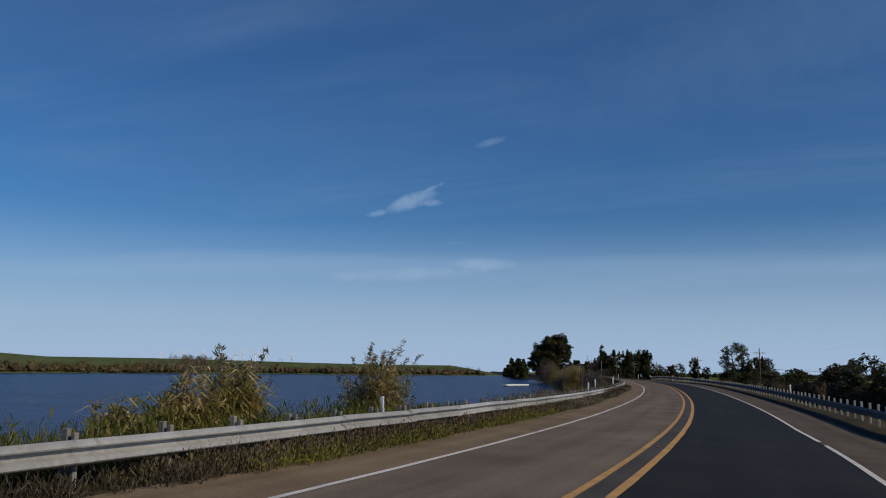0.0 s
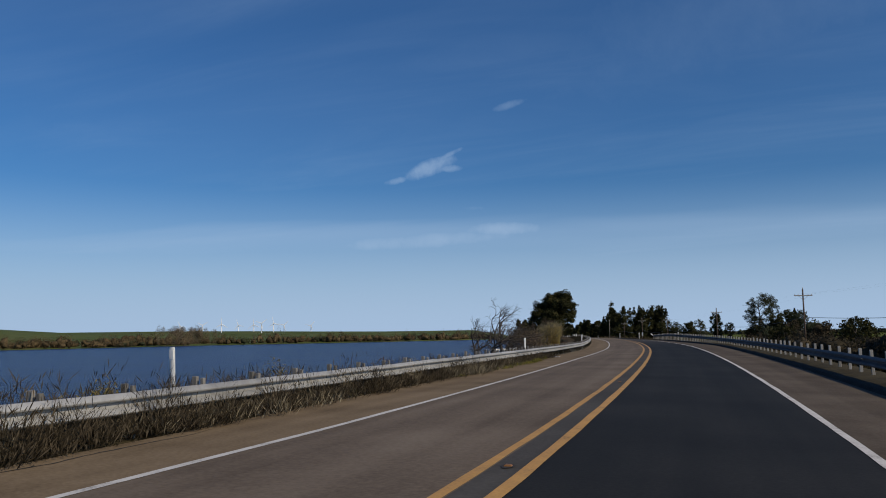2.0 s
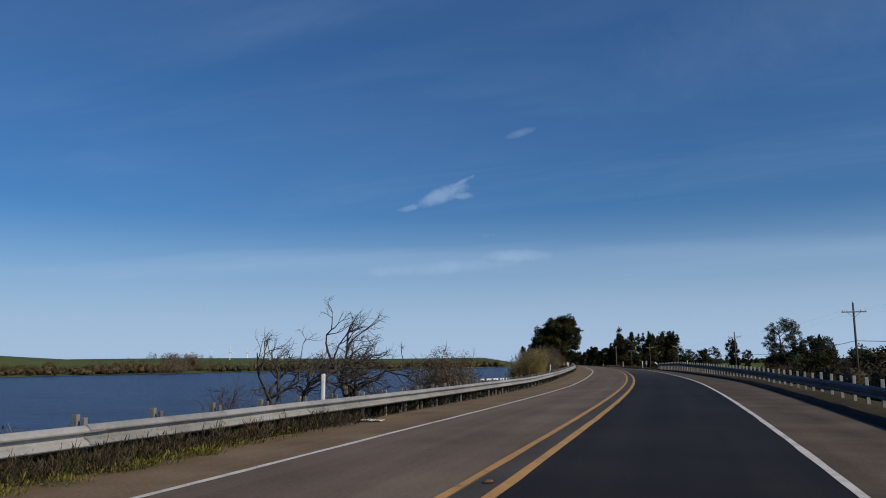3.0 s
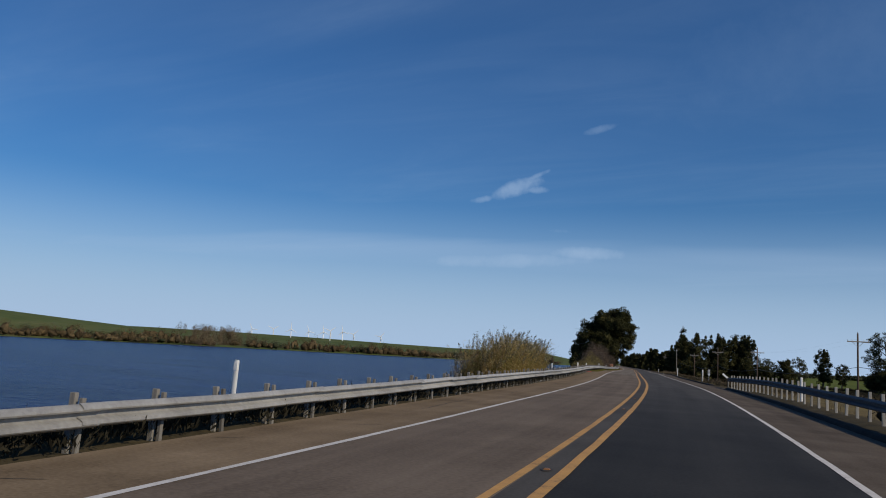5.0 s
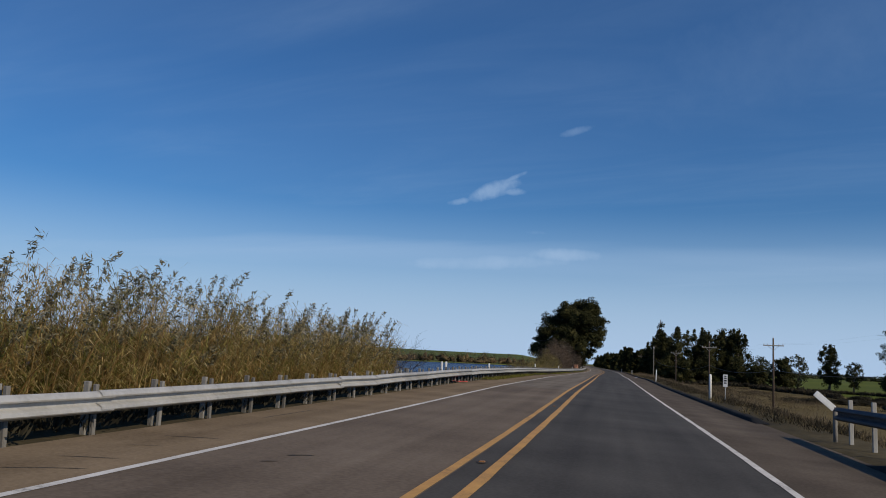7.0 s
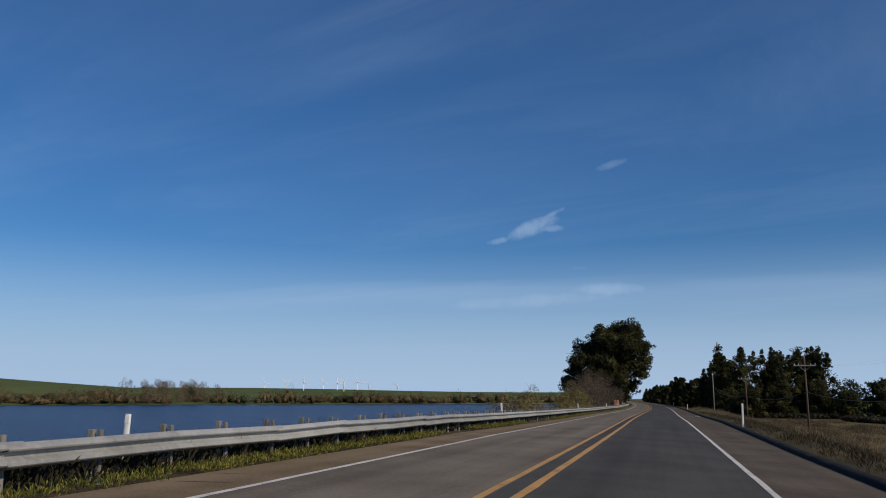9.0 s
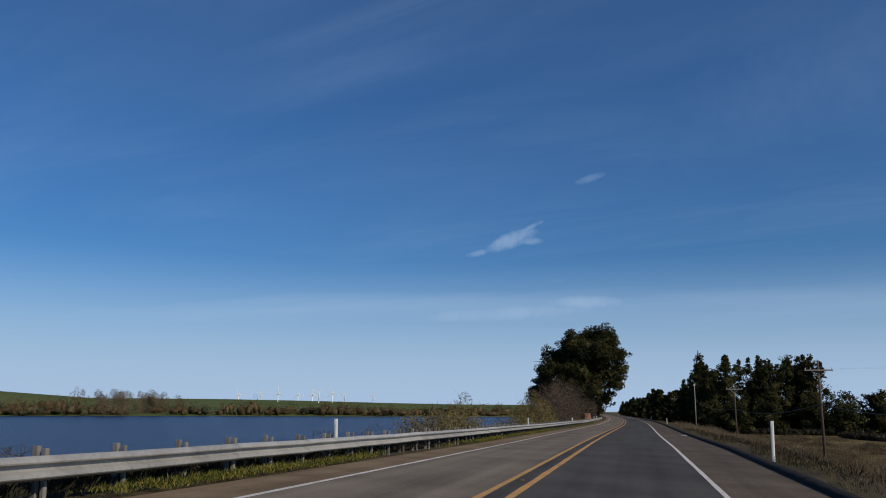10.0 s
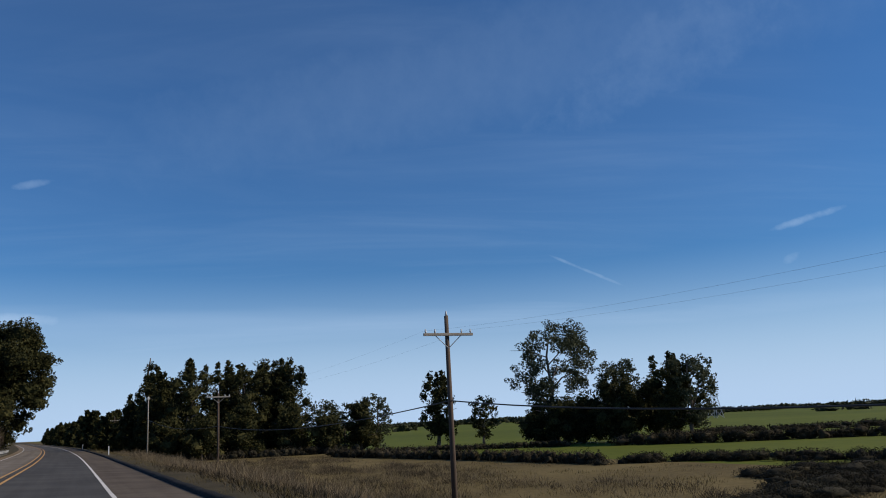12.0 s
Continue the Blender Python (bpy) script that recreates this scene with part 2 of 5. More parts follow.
M_LEAF = material("eucalyptus_leaves", [(0.0155, 0.0174, 0.007), (0.0341, 0.0362, 0.0126), (0.0775, 0.0696, 0.0252)], 0.35, 0.85, 0.0, 6, island=0.3, sheer=0.2, spec=0.12)
M_LEAF_GREY = material("grey_green_leaves", [(0.032, 0.040, 0.022), (0.055, 0.062, 0.034), (0.095, 0.10, 0.06)], 0.35, 0.85, 0.0, 6, island=0.35, sheer=0.2, spec=0.12)
M_REED = material("dry_reed", [(0.336, 0.2464, 0.0952), (0.5264, 0.4032, 0.1736), (0.7168, 0.5824, 0.3024)], 0.5, 0.8, 0.0, 5, island=0.7, sheer=0.4, spec=0.1)
M_REED_GREEN = material("green_reed_leaf", [(0.16, 0.16, 0.04), (0.27, 0.245, 0.075), (0.38, 0.33, 0.12)], 0.5, 0.8, 0.0, 5, island=0.7, sheer=0.4, spec=0.1)
M_REED_BROWN = material("matted_reed", [(0.16, 0.095, 0.035), (0.28, 0.18, 0.07), (0.42, 0.30, 0.13)], 0.35, 0.85, 0.0, 5, island=0.5, sheer=0.4, spec=0.1)
M_PLUME = material("reed_plume", [(0.1, 0.095, 0.06), (0.17, 0.155, 0.1), (0.26, 0.235, 0.16)], 0.5, 0.9, 0.0, 5, island=0.5, sheer=0.25, spec=0.1)
M_GRASS = material("dry_grass", [(0.0723, 0.0561, 0.0255), (0.1275, 0.1003, 0.0476), (0.1955, 0.1573, 0.0782)], 0.2, 0.9, 0.0, 6, island=0.6, sheer=0.2, spec=0.1)
M_WEED = material("green_weeds", [(0.045, 0.055, 0.014), (0.085, 0.095, 0.022), (0.15, 0.14, 0.035)], 0.3, 0.85, 0.0, 6, island=0.6, sheer=0.2, spec=0.1)
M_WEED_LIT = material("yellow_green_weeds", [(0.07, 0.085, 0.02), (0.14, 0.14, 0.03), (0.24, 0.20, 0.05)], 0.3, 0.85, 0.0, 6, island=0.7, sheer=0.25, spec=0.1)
M_STRAW = material("pale_dead_stalks", [(0.10, 0.085, 0.055), (0.19, 0.16, 0.11), (0.30, 0.26, 0.18)], 0.3, 0.9, 0.0, 6, island=0.7, sheer=0.15, spec=0.1)
M_TAN = material("tan_dead_brush", [(0.085, 0.064, 0.04), (0.15, 0.115, 0.072), (0.23, 0.18, 0.115)], 0.12, 0.9, 0.0, 8, island=0.45, sheer=0.2, spec=0.1)
M_BROWN = material("brown_brush", [(0.065, 0.044, 0.030), (0.12, 0.084, 0.057), (0.18, 0.132, 0.092)], 0.3, 0.9, 0.0, 6, island=0.4, sheer=0.15, spec=0.1)
M_DEAD = material("dead_weeds", [(0.0295, 0.0238, 0.0148), (0.0558, 0.0443, 0.0295), (0.0943, 0.0754, 0.0508)], 0.3, 0.9, 0.0, 6, island=0.7, sheer=0.15, spec=0.1)
M_THICKET = material("grey_brown_thicket", [(0.05, 0.037, 0.028), (0.09, 0.07, 0.054), (0.15, 0.12, 0.095)], 0.3, 0.9, 0.0, 6, island=0.35, sheer=0.15, spec=0.1)
M_GOLD = material("golden_brush", [(0.1, 0.08, 0.028), (0.18, 0.145, 0.055), (0.27, 0.22, 0.095)], 0.3, 0.9, 0.0, 6, island=0.35, sheer=0.2, spec=0.1)
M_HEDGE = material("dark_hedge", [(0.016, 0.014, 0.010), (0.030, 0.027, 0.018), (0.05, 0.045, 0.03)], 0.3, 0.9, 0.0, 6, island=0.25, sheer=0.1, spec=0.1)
M_FARWOOD = material("far_woods", [(0.0425, 0.0306, 0.017), (0.085, 0.0629, 0.034), (0.1445, 0.1062, 0.0553)], 0.02, 0.95, 0.0, 8, spec=0.1, island=0.25)
M_FARDARK = material("far_dark_trees", [(0.02, 0.024, 0.014), (0.035, 0.04, 0.022), (0.05, 0.055, 0.03)], 0.02, 0.95, 0.0, 8, spec=0.1, island=0.2)
M_TURBINE = material("white_turbine_paint", [(0.75, 0.76, 0.77), (0.85, 0.85, 0.85)], 0.1, 0.4, 0.0, 4)
M_STEEL_GREY = material("lattice_steel", [(0.25, 0.26, 0.28), (0.38, 0.39, 0.41)], 1.0, 0.6, 0.0, 4, metal=0.3)
M_CRACK = material("tar_crack", [(0.022, 0.018, 0.015), (0.035, 0.03, 0.026)], 3.0, 0.9, 0.1, 8)
M_AMBER = material("dull_amber_reflector", [(0.16, 0.07, 0.02), (0.26, 0.12, 0.03)], 6.0, 0.5, 0.0, 4)
M_TRUNK_FOOT = material("rusty_trunk_wood", [(0.12, 0.055, 0.032), (0.22, 0.105, 0.065), (0.34, 0.19, 0.12)], 1.5, 0.9, 0.4, 8)
# bluish grey puts the haze of distance into the steel's colour
M_PYLON = material("hazy_lattice_steel", [(0.22, 0.25, 0.29), (0.30, 0.33, 0.37)], 1.0, 0.7, 0.0, 4)
M_BELT = material("dark_brush_belt", [(0.022, 0.019, 0.012), (0.042, 0.035, 0.022), (0.075, 0.060, 0.038)], 0.12, 0.9, 0.0, 6, island=0.35, sheer=0.1, spec=0.1)
M_POST_PALE = material("pale_timber", [(0.24, 0.224, 0.2), (0.336, 0.32, 0.288), (0.416, 0.4, 0.368)], 3.0, 0.9, 0.3, 10, stretch=(4, 4, 0.6), vary=0.3)
M_RED = material("red_plastic", [(0.45, 0.05, 0.03), (0.62, 0.09, 0.05)], 4.0, 0.6, 0.1, 6)


def water_material():
    m = bpy.data.materials.new("river_water")
    m.use_nodes = True
    nt = m.node_tree
    N, L = nt.nodes.new, nt.links.new
    b = nt.nodes["Principled BSDF"]
    # little gloss; the sky's blue reflection is put into the base colour
    b.inputs["Base Color"].default_value = (0.010, 0.024, 0.088, 1)
    b.inputs["Roughness"].default_value, b.inputs["IOR"].default_value = 0.25, 1.33
    b.inputs["Specular IOR Level"].default_value = 0.035
    tc = N("ShaderNodeTexCoord")
    # gust streaks lighten and darken this painted reflection
    gust = N("ShaderNodeMapping")
    gust.inputs["Rotation"].default_value, gust.inputs["Scale"].default_value = (0, 0, radians(25)), (0.02, 0.10, 1)
    L(tc.outputs["Object"], gust.inputs[0])
    gn = N("ShaderNodeTexNoise")
    gn.inputs["Scale"].default_value, gn.inputs["Detail"].default_value, gn.inputs["Roughness"].default_value = 1.0, 7, 0.68
    L(gust.outputs[0], gn.inputs["Vector"])
    gr = N("ShaderNodeValToRGB")
    e = gr.color_ramp.elements
    e[0].position, e[0].color = 0.36, (0.0060, 0.0150, 0.060, 1)
    e[1].position, e[1].color = 0.66, (0.0165, 0.036, 0.120, 1)
    L(gn.outputs["Fac"], gr.inputs[0])
    L(gr.outputs[0], b.inputs["Base Color"])
    h = None
    for s, a, w in ((0.25, 20, 0.5), (1.1, 35, 0.35), (4.0, 10, 0.15)):
        mp = N("ShaderNodeMapping")
        mp.inputs["Rotation"].default_value, mp.inputs["Scale"].default_value = (0, 0, radians(a)), (s * 0.45, s, s)
        L(tc.outputs["Object"], mp.inputs[0])
        n = N("ShaderNodeTexNoise")
        n.inputs["Scale"].default_value, n.inputs["Detail"].default_value = 1.0, 4
        L(mp.outputs[0], n.inputs["Vector"])
        k = N("ShaderNodeMath")
        k.operation = "MULTIPLY_ADD"
        L(n.outputs["Fac"], k.inputs[0])
        k.inputs[1].default_value = w
        if h is not None:
            L(h, k.inputs[2])
        else:
            k.inputs[2].default_value = 0
        h = k.outputs[0]
    bp = N("ShaderNodeBump")
    bp.inputs["Strength"].default_value, bp.inputs["Distance"].default_value = 1.0, 1.1
    L(h, bp.inputs["Height"])
    L(bp.outputs[0], b.inputs["Normal"])
    return m


M_WATER = water_material()
# ---- the road's line: curvature by distance along its yellow centre line; right of it is +off ----
S_KNOTS = [-44.0, 0.0, 33.0, 66.0, 99.0, 132.0, 165.0, 198.0, 231.0, 264.0, 297.0, 330.0, 374.0, 440.0, 572.0]
KAPPA = [0.004448, 0.004415, 0.001455, 0.001236, 0.000851, 0.001459, 0.000966, 0.001271, -0.000465, 0.000329, -0.000148, -0.000187, 0.000296, 0.000273, 0.000272]
BANK = [-0.0019, 0.013, -0.0202, -0.0037, 0.0112, 0.0361, 0.0096, 0.0006, -0.022, -0.0281, 0.006, -0.0011, 0.0007, 0.001, 0.0003]
GRADE = [0.731, 0.458, 0.119, 0.062, 0.133, 0.141, 0.233, 0.285, 0.313, 0.233, 0.114, -0.086, -0.31, -0.417, -0.481]  # height of the centre line
CROWN_L, CROWN_R = 0.0057, 0.0308
RAIL_S, RAIL_OFF = [-60.0, 0.0, 44.0, 88.0, 176.0, 220.0, 264.0, 308.0, 352.0, 480.0], [6.0, 5.75, 5.5, 5.62, 5.6, 5.4, 5.2, 5.18, 5.0, 4.9]
S_TAB = np.arange(-40, 521) * 1.1
_th = np.cumsum(np.interp(S_TAB, S_KNOTS, KAPPA)) * 1.1
_th -= np.interp(0, S_TAB, _th)
_x, _y = np.cumsum(-np.sin(_th)) * 1.1, np.cumsum(np.cos(_th)) * 1.1
_x, _y = _x - np.interp(0, S_TAB, _x), _y - np.interp(0, S_TAB, _y)


def line(s):
    """Place and heading of the centre line; straight on past both ends."""
    c = min(max(s, S_TAB[0]), S_TAB[-1])
    x, y, a = np.interp(c, S_TAB, _x), np.interp(c, S_TAB, _y), np.interp(c, S_TAB, _th)
    return x - math.sin(a) * (s - c), y + math.cos(a) * (s - c), a


def ramp(v, knots):
    return float(np.interp(v, [k for k, _ in knots], [z for _, z in knots]))


WATER_Z, FIELD_Z = -4.0, -2.9


def grade(s):
    return float(np.interp(s, S_KNOTS, GRADE))


def deck(s, off):
    """Height of the pavement: its long profile and its cross-fall."""
    b = np.interp(s, S_KNOTS, BANK)
    return grade(s) + float((b - CROWN_L) * off if off < 0 else b * off - CROWN_R * min(off, 7.0))


def surf(s, off):
    """Height of the ground."""
    if off < -5.9:
        e = deck(s, -5.9)
        return ramp(-off, [(5.9, e), (6.8, e - 0.02), (8.4, e - 0.06), (9.4, e - 0.35), (12.0, -2.6), (15.5, -4.3), (26, -6.0), (60, -7)])
    if off > 6.2:
        e = deck(s, 6.2)
        berm = 0.12 * max(0.0, min(1.0, (206 - s) / 9))  # the land-side rail stands on a low berm
        return ramp(off, [(6.2, e), (6.5, e + 0.2 * berm), (6.95, e + berm), (7.7, e + berm), (9.2, e - 0.35), (14.5, -2.2), (20.0, FIELD_Z), (40, FIELD_Z)])
    return deck(s, off)


def at(s, off, z=None, up=0.0):
    x, y, a = line(s)
    return Vector((x + off * math.cos(a), y + off * math.sin(a), (surf(s, off) if z is None else z) + up))


def stand(s, off, z=None, turn=0.0, up=0.0):
    """A pose on the ground, its +Y along the road."""
    p = at(s, off, z, up)
    return Matrix.Translation(p) @ Matrix.Rotation(line(s)[2] + radians(turn), 4, "Z")


def mesh_ob(name, verts, faces, mats, parent=None, label="", smooth=False):
    me = bpy.data.meshes.new(name)
    me.from_pydata([tuple(v) for v in verts], [], faces)
    for m in mats if isinstance(mats, (list, tuple)) else [mats]:
        me.materials.append(m)
    if smooth:
        me.polygons.foreach_set("use_smooth", [True] * len(me.polygons))
    ob = new(name, me)
    if parent is not None:
        ob.parent = parent
    if label:
        ob["label"] = label
    return ob


def part(name, bm, mat, parent, label="", smooth=False):
    me = bpy.data.meshes.new(name)
    bm.to_mesh(me)
    bm.free()
    me.materials.append(mat)
    if smooth:
        me.polygons.foreach_set("use_smooth", [True] * len(me.polygons))
    ob = new(name, me)
    ob.parent = parent
    if label:
        ob["label"] = label
    return ob


# ---- ground: one sheet, from the road to the horizon ----
SHORE_S, SHORE_D = [-900, 0, 200, 400, 580, 760, 860, 970, 1060, 1100], [700, 600, 535, 455, 375, 292, 180, 80, 8, 2]


def shore(s):
    """Distance of the far shore from the foot of the levee."""
    return float(np.interp(s, SHORE_S, SHORE_D))


def hill(s, far):
    """Height of the land across the water, by its way along the road and its distance behind the shore."""
    rise = max(0.0, min(1.0, (far - 350) / 1500))
    rise = rise * rise * (3 - 2 * rise)
    ahead = max(0.0, min(1.0, (s - 1500) / 1900))
    ahead = ahead * ahead * (3 - 2 * ahead) * min(1.0, far / 150)
    n = noise.fractal(Vector((s / 620, far / 2600, 0.3)), 1.0, 2.0, 4)
    knoll = 23 * math.exp(-(((s - 1250) / 480) ** 2) - ((far - 1350) / 620) ** 2) * (1 + 0.35 * noise.noise(Vector((s / 190, far / 700, 2.0))))
    ripple = 5.5 * noise.noise(Vector((s / 150, far / 600, 7.0)))
    return rise * (33 + 16 * n + ripple) + (1 - rise) * ahead * (21 + 9 * n) + knoll


LEFTWARD = Vector((-math.cos(0.22), -math.sin(0.22), 0))


def build_ground():
    rows = list(range(-900, -60, 60)) + list(range(-60, 480, 4)) + list(range(480, 1120, 20)) + list(range(1120, 4300, 100))
    near = [-26, -20, -15.5, -13, -11, -10.2, -9.4, -8.4, -7.4, -6.6, -5.9, -3, 0, 3, 6.2, 6.5, 6.95, 7.7, 9.2, 11, 12.5, 14.5, 17, 20, 24, 30]
    bed, land = [0.1, 0.4, 0.8, 0.97], [0, 6, 25, 70, 150, 300, 500, 750, 1050, 1400, 1900, 2600, 3400]
    right = [14, 20, 40, 80, 130, 200, 300, 450, 700, 1100, 1700, 2500, 3600]
    verts, faces, mats = [], [], []
    nl = len(bed) + len(land)
    cols = nl + len(near) + len(right)
    for s in rows:
        e, d0 = at(s, near[0]), shore(s)
        for d in reversed(land):
            p = e + LEFTWARD * (d0 + d)
            z = WATER_Z - 0.3 if d == 0 else WATER_Z + min(1.2, d * 0.07) + hill(s, d) + (0.5 * noise.noise(p * 0.02) if d < 400 else 0)
            verts.append((p.x, p.y, z))
        for f in reversed(bed):
            p = e + LEFTWARD * (d0 * f)
            verts.append((p.x, p.y, WATER_Z - 2.0))
        for o in near:
            bump = 0.0 if -5.95 <= o <= 6.25 else 0.10 * noise.noise(Vector((s * 0.35, o * 0.6, 1)))
            verts.append(at(s, o, None, bump - (0.06 if -5.95 < o < 6.25 else 0.0)))
        e = at(s, near[-1])
        for d in right:
            p = e - LEFTWARD * d
            verts.append((p.x, p.y, FIELD_Z + (0.25 * noise.noise(Vector((p.x * 0.02, p.y * 0.02, 5))) if d < 500 else 0)))
    for i in range(len(rows) - 1):
        for j in range(cols - 1):
            a = i * cols + j
            faces.append((a, a + 1, a + cols + 1, a + cols))
            k = j - nl
            if j < nl:
                mats.append(4 if j < len(land) - 1 else 0)
            elif k < len(near):
                mats.append(1 if near[k] < 15 else 2)
            else:
                mats.append(2 if k == len(near) else 3)
    g = mesh_ob("ground", verts, faces, [M_DIRT, M_VERGE, M_FIELD, M_GREEN, M_HILL], smooth=True)
    g.data.polygons.foreach_set("material_index", mats)
    tagged(g, "levee verges, dry pasture, green fields and far grassy hills", "ground", kind="structure")
    wet = [s for s in rows if s <= 1120]
    verts = []
    for s in wet:
        p = at(s, -13.0, WATER_Z)
        verts += [p, p + LEFTWARD * 40, p + LEFTWARD * (shore(s) + 16)]
    faces = [(3 * i + k, 3 * i + k + 1, 3 * i + k + 4, 3 * i + k + 3) for i in range(len(wet) - 1) for k in (0, 1)]
    tagged(mesh_ob("water", verts, faces, M_WATER), "wind-ruffled deep blue river beside the levee road", "water", kind="structure")


build_ground()


def ribbon(name, a, b, s0, s1, mat, up, label, step=2.0, cols=2, wob=0.0, seed=0, category="road", thick=0.0):
    """A strip of pavement or paint between two offsets. a, b: numbers or functions of s."""
    fa, fb = (a if callable(a) else (lambda s: a)), (b if callable(b) else (lambda s: b))
    n = max(2, int((s1 - s0) / step) + 1)
    verts, faces = [], []
    for i in range(n):
        s = s0 + (s1 - s0) * i / (n - 1)
        w = wob * noise.noise(Vector((s * 0.5, seed, 0))) if wob else 0
        w2 = wob * noise.noise(Vector((s * 0.5, seed + 9.0, 0))) if wob else 0
        for j in range(cols):
            t = j / (cols - 1)
            o = (fa(s) + w) * (1 - t) + (fb(s) + w2) * t
            verts.append(at(s, o, deck(s, o), up))
    for i in range(n - 1):
        for j in range(cols - 1):
            k = i * cols + j
            faces.append((k, k + 1, k + cols + 1, k + cols))
    ob = mesh_ob(name, verts, faces, mat)
    uv = ob.data.uv_layers.new(name="metres")
    flat = np.array([(fa(s0 + (s1 - s0) * i / (n - 1)) * (1 - j / (cols - 1)) + fb(s0 + (s1 - s0) * i / (n - 1)) * j / (cols - 1), s0 + (s1 - s0) * i / (n - 1)) for i in range(n) for j in range(cols)], dtype=np.float32)
    idx = np.empty(len(ob.data.loops), dtype=np.int32)
    ob.data.loops.foreach_get("vertex_index", idx)
    uv.data.foreach_set("uv", flat[idx].ravel())
    return tagged(ob, label, category, kind="structure")


def rail_off(s):
    return float(np.interp(s, RAIL_S, RAIL_OFF))


ROAD_A, ROAD_B = -60.0, 900.0
W_L, W_R, Y_HALF = 3.323, 3.851, 0.232
ribbon("road", 0.16, W_R - 0.04, ROAD_A, ROAD_B, M_ASPHALT_NEW, 0.0, "dark resurfaced asphalt lane, more worn further on", cols=3)
ribbon("road", -W_L + 0.04, -0.16, 232.0, ROAD_B, M_ASPHALT_GREY, 0.0, "older grey asphalt lane", cols=3)
ribbon("road", -W_L + 0.04, -0.16, ROAD_A, 232.0, M_ASPHALT_OLD, 0.0, "older brownish grey asphalt lane", cols=3)
ribbon("road", -0.16, 0.16, ROAD_A, ROAD_B, M_ASPHALT_MID, 0.0, "dark strip between the double yellow lines")
def shoulder_edge(s):
    """The weeds have eaten into the shoulder along the first bend."""
    return -ramp(s, [(-60, 5.3), (22, 5.25), (32, 4.95), (58, 4.95), (70, 5.3), (100, 5.4), (108, rail_off(108) - 0.15)]) if s < 108 else (-rail_off(s) + 0.15 + 0.4 * max(0.0, min(1.0, (s - 236) / 8)))


ribbon("pavement", shoulder_edge, -W_L + 0.04, ROAD_A, ROAD_B, M_SHOULDER, 0.0, "brown dusty asphalt shoulder below the guardrail", cols=4, wob=0.12, category="shoulder")
ribbon("pavement", W_R - 0.04, 6.25, ROAD_A, ROAD_B, M_SHOULDER_R, 0.0, "grey brown asphalt shoulder on the land side", cols=4, category="shoulder")
for a, b in ((ROAD_A, 177.0), (177.35, 179.9), (180.4, ROAD_B)):  # worn through in two places
    ribbon("marking", -W_L - 0.06, -W_L + 0.06, a, b, M_WHITE_LINE, 0.006, "thin white edge line on asphalt", wob=0.02, seed=1, category="road marking", step=1)
for a, b in ((ROAD_A, 24.8), (26.2, ROAD_B)):
    ribbon("marking", W_R - 0.06, W_R + 0.06, a, b, M_WHITE_LINE, 0.006, "wide white edge line on asphalt", wob=0.02, seed=2, category="road marking", step=1)
ribbon("marking", -Y_HALF - 0.06, -Y_HALF + 0.06, ROAD_A, ROAD_B, M_YELLOW_LINE, 0.006, "yellow line of the double centre line", wob=0.02, seed=3, category="road marking", step=1)
ribbon("marking", Y_HALF - 0.07, Y_HALF + 0.07, ROAD_A, ROAD_B, M_YELLOW_LINE, 0.006, "yellow line of the double centre line", wob=0.02, seed=4, category="road marking", step=1)
# ---- tools for shapes ----
def thing(name, m, label, category, group="", kind=""):
    """An empty at the base of a thing, which carries its parts."""
    ob = new(name)
    ob.empty_display_size = 0.3
    ob.matrix_world = m
    return tagged(ob, label, category, group, kind)


def box(bm, size, centre, taper=1.0, bevel=0.0):
    r = bmesh.ops.create_cube(bm, size=1.0)["verts"]
    for v in r:
        k = taper if v.co.z > 0 else 1.0
        v.co = Vector((v.co.x * size[0] * k, v.co.y * size[1] * k, v.co.z * size[2])) + Vector(centre)
    if bevel:
        es = list({e for v in r for e in v.link_edges})
        bmesh.ops.bevel(bm, geom=es, offset=bevel, segments=1, affect="EDGES")
    return bm


def tube_into(verts, faces, pts, radii, sides=6, cap=True):
    base = len(verts)
    n = len(pts)
    for i, p in enumerate(pts):
        d = (pts[min(i + 1, n - 1)] - pts[max(i - 1, 0)])
        d = d.normalized() if d.length > 1e-9 else Vector((0, 0, 1))
        u = d.cross(Vector((0.3, 0.9, 0.1) if abs(d.z) > 0.9 else (0, 0, 1))).normalized()
        w = d.cross(u)
        for k in range(sides):
            a = 2 * math.pi * k / sides
            verts.append(p + (u * math.cos(a) + w * math.sin(a)) * radii[i])
    for i in range(n - 1):
        for k in range(sides):
            a, b = base + i * sides + k, base + i * sides + (k + 1) % sides
            faces.append((a, b, b + sides, a + sides))
    if cap:
        faces.append(tuple(base + (n - 1) * sides + k for k in range(sides)))
        faces.append(tuple(base + k for k in reversed(range(sides))))


def tube_part(name, pts, radii, mat, parent, sides=6, label=""):
    v, f = [], []
    tube_into(v, f, [Vector(p) for p in pts], radii, sides)
    return mesh_ob(name, v, f, mat, parent, label, smooth=sides > 5)


def cards(rng, c, n, long, wide):
    """Leaf quads with centres c, facing n, long axes drooping at random. Numpy arrays in and out."""
    k = len(c)
    n = n / (np.linalg.norm(n, axis=1, keepdims=True) + 1e-9)
    r = rng.normal(size=(k, 3))
    a = np.cross(n, r)
    a /= np.linalg.norm(a, axis=1, keepdims=True) + 1e-9
    b = np.cross(n, a)
    la, wb = a * (long * rng.uniform(0.6, 1.4, k) / 2)[:, None], b * (wide * rng.uniform(0.6, 1.4, k) / 2)[:, None]
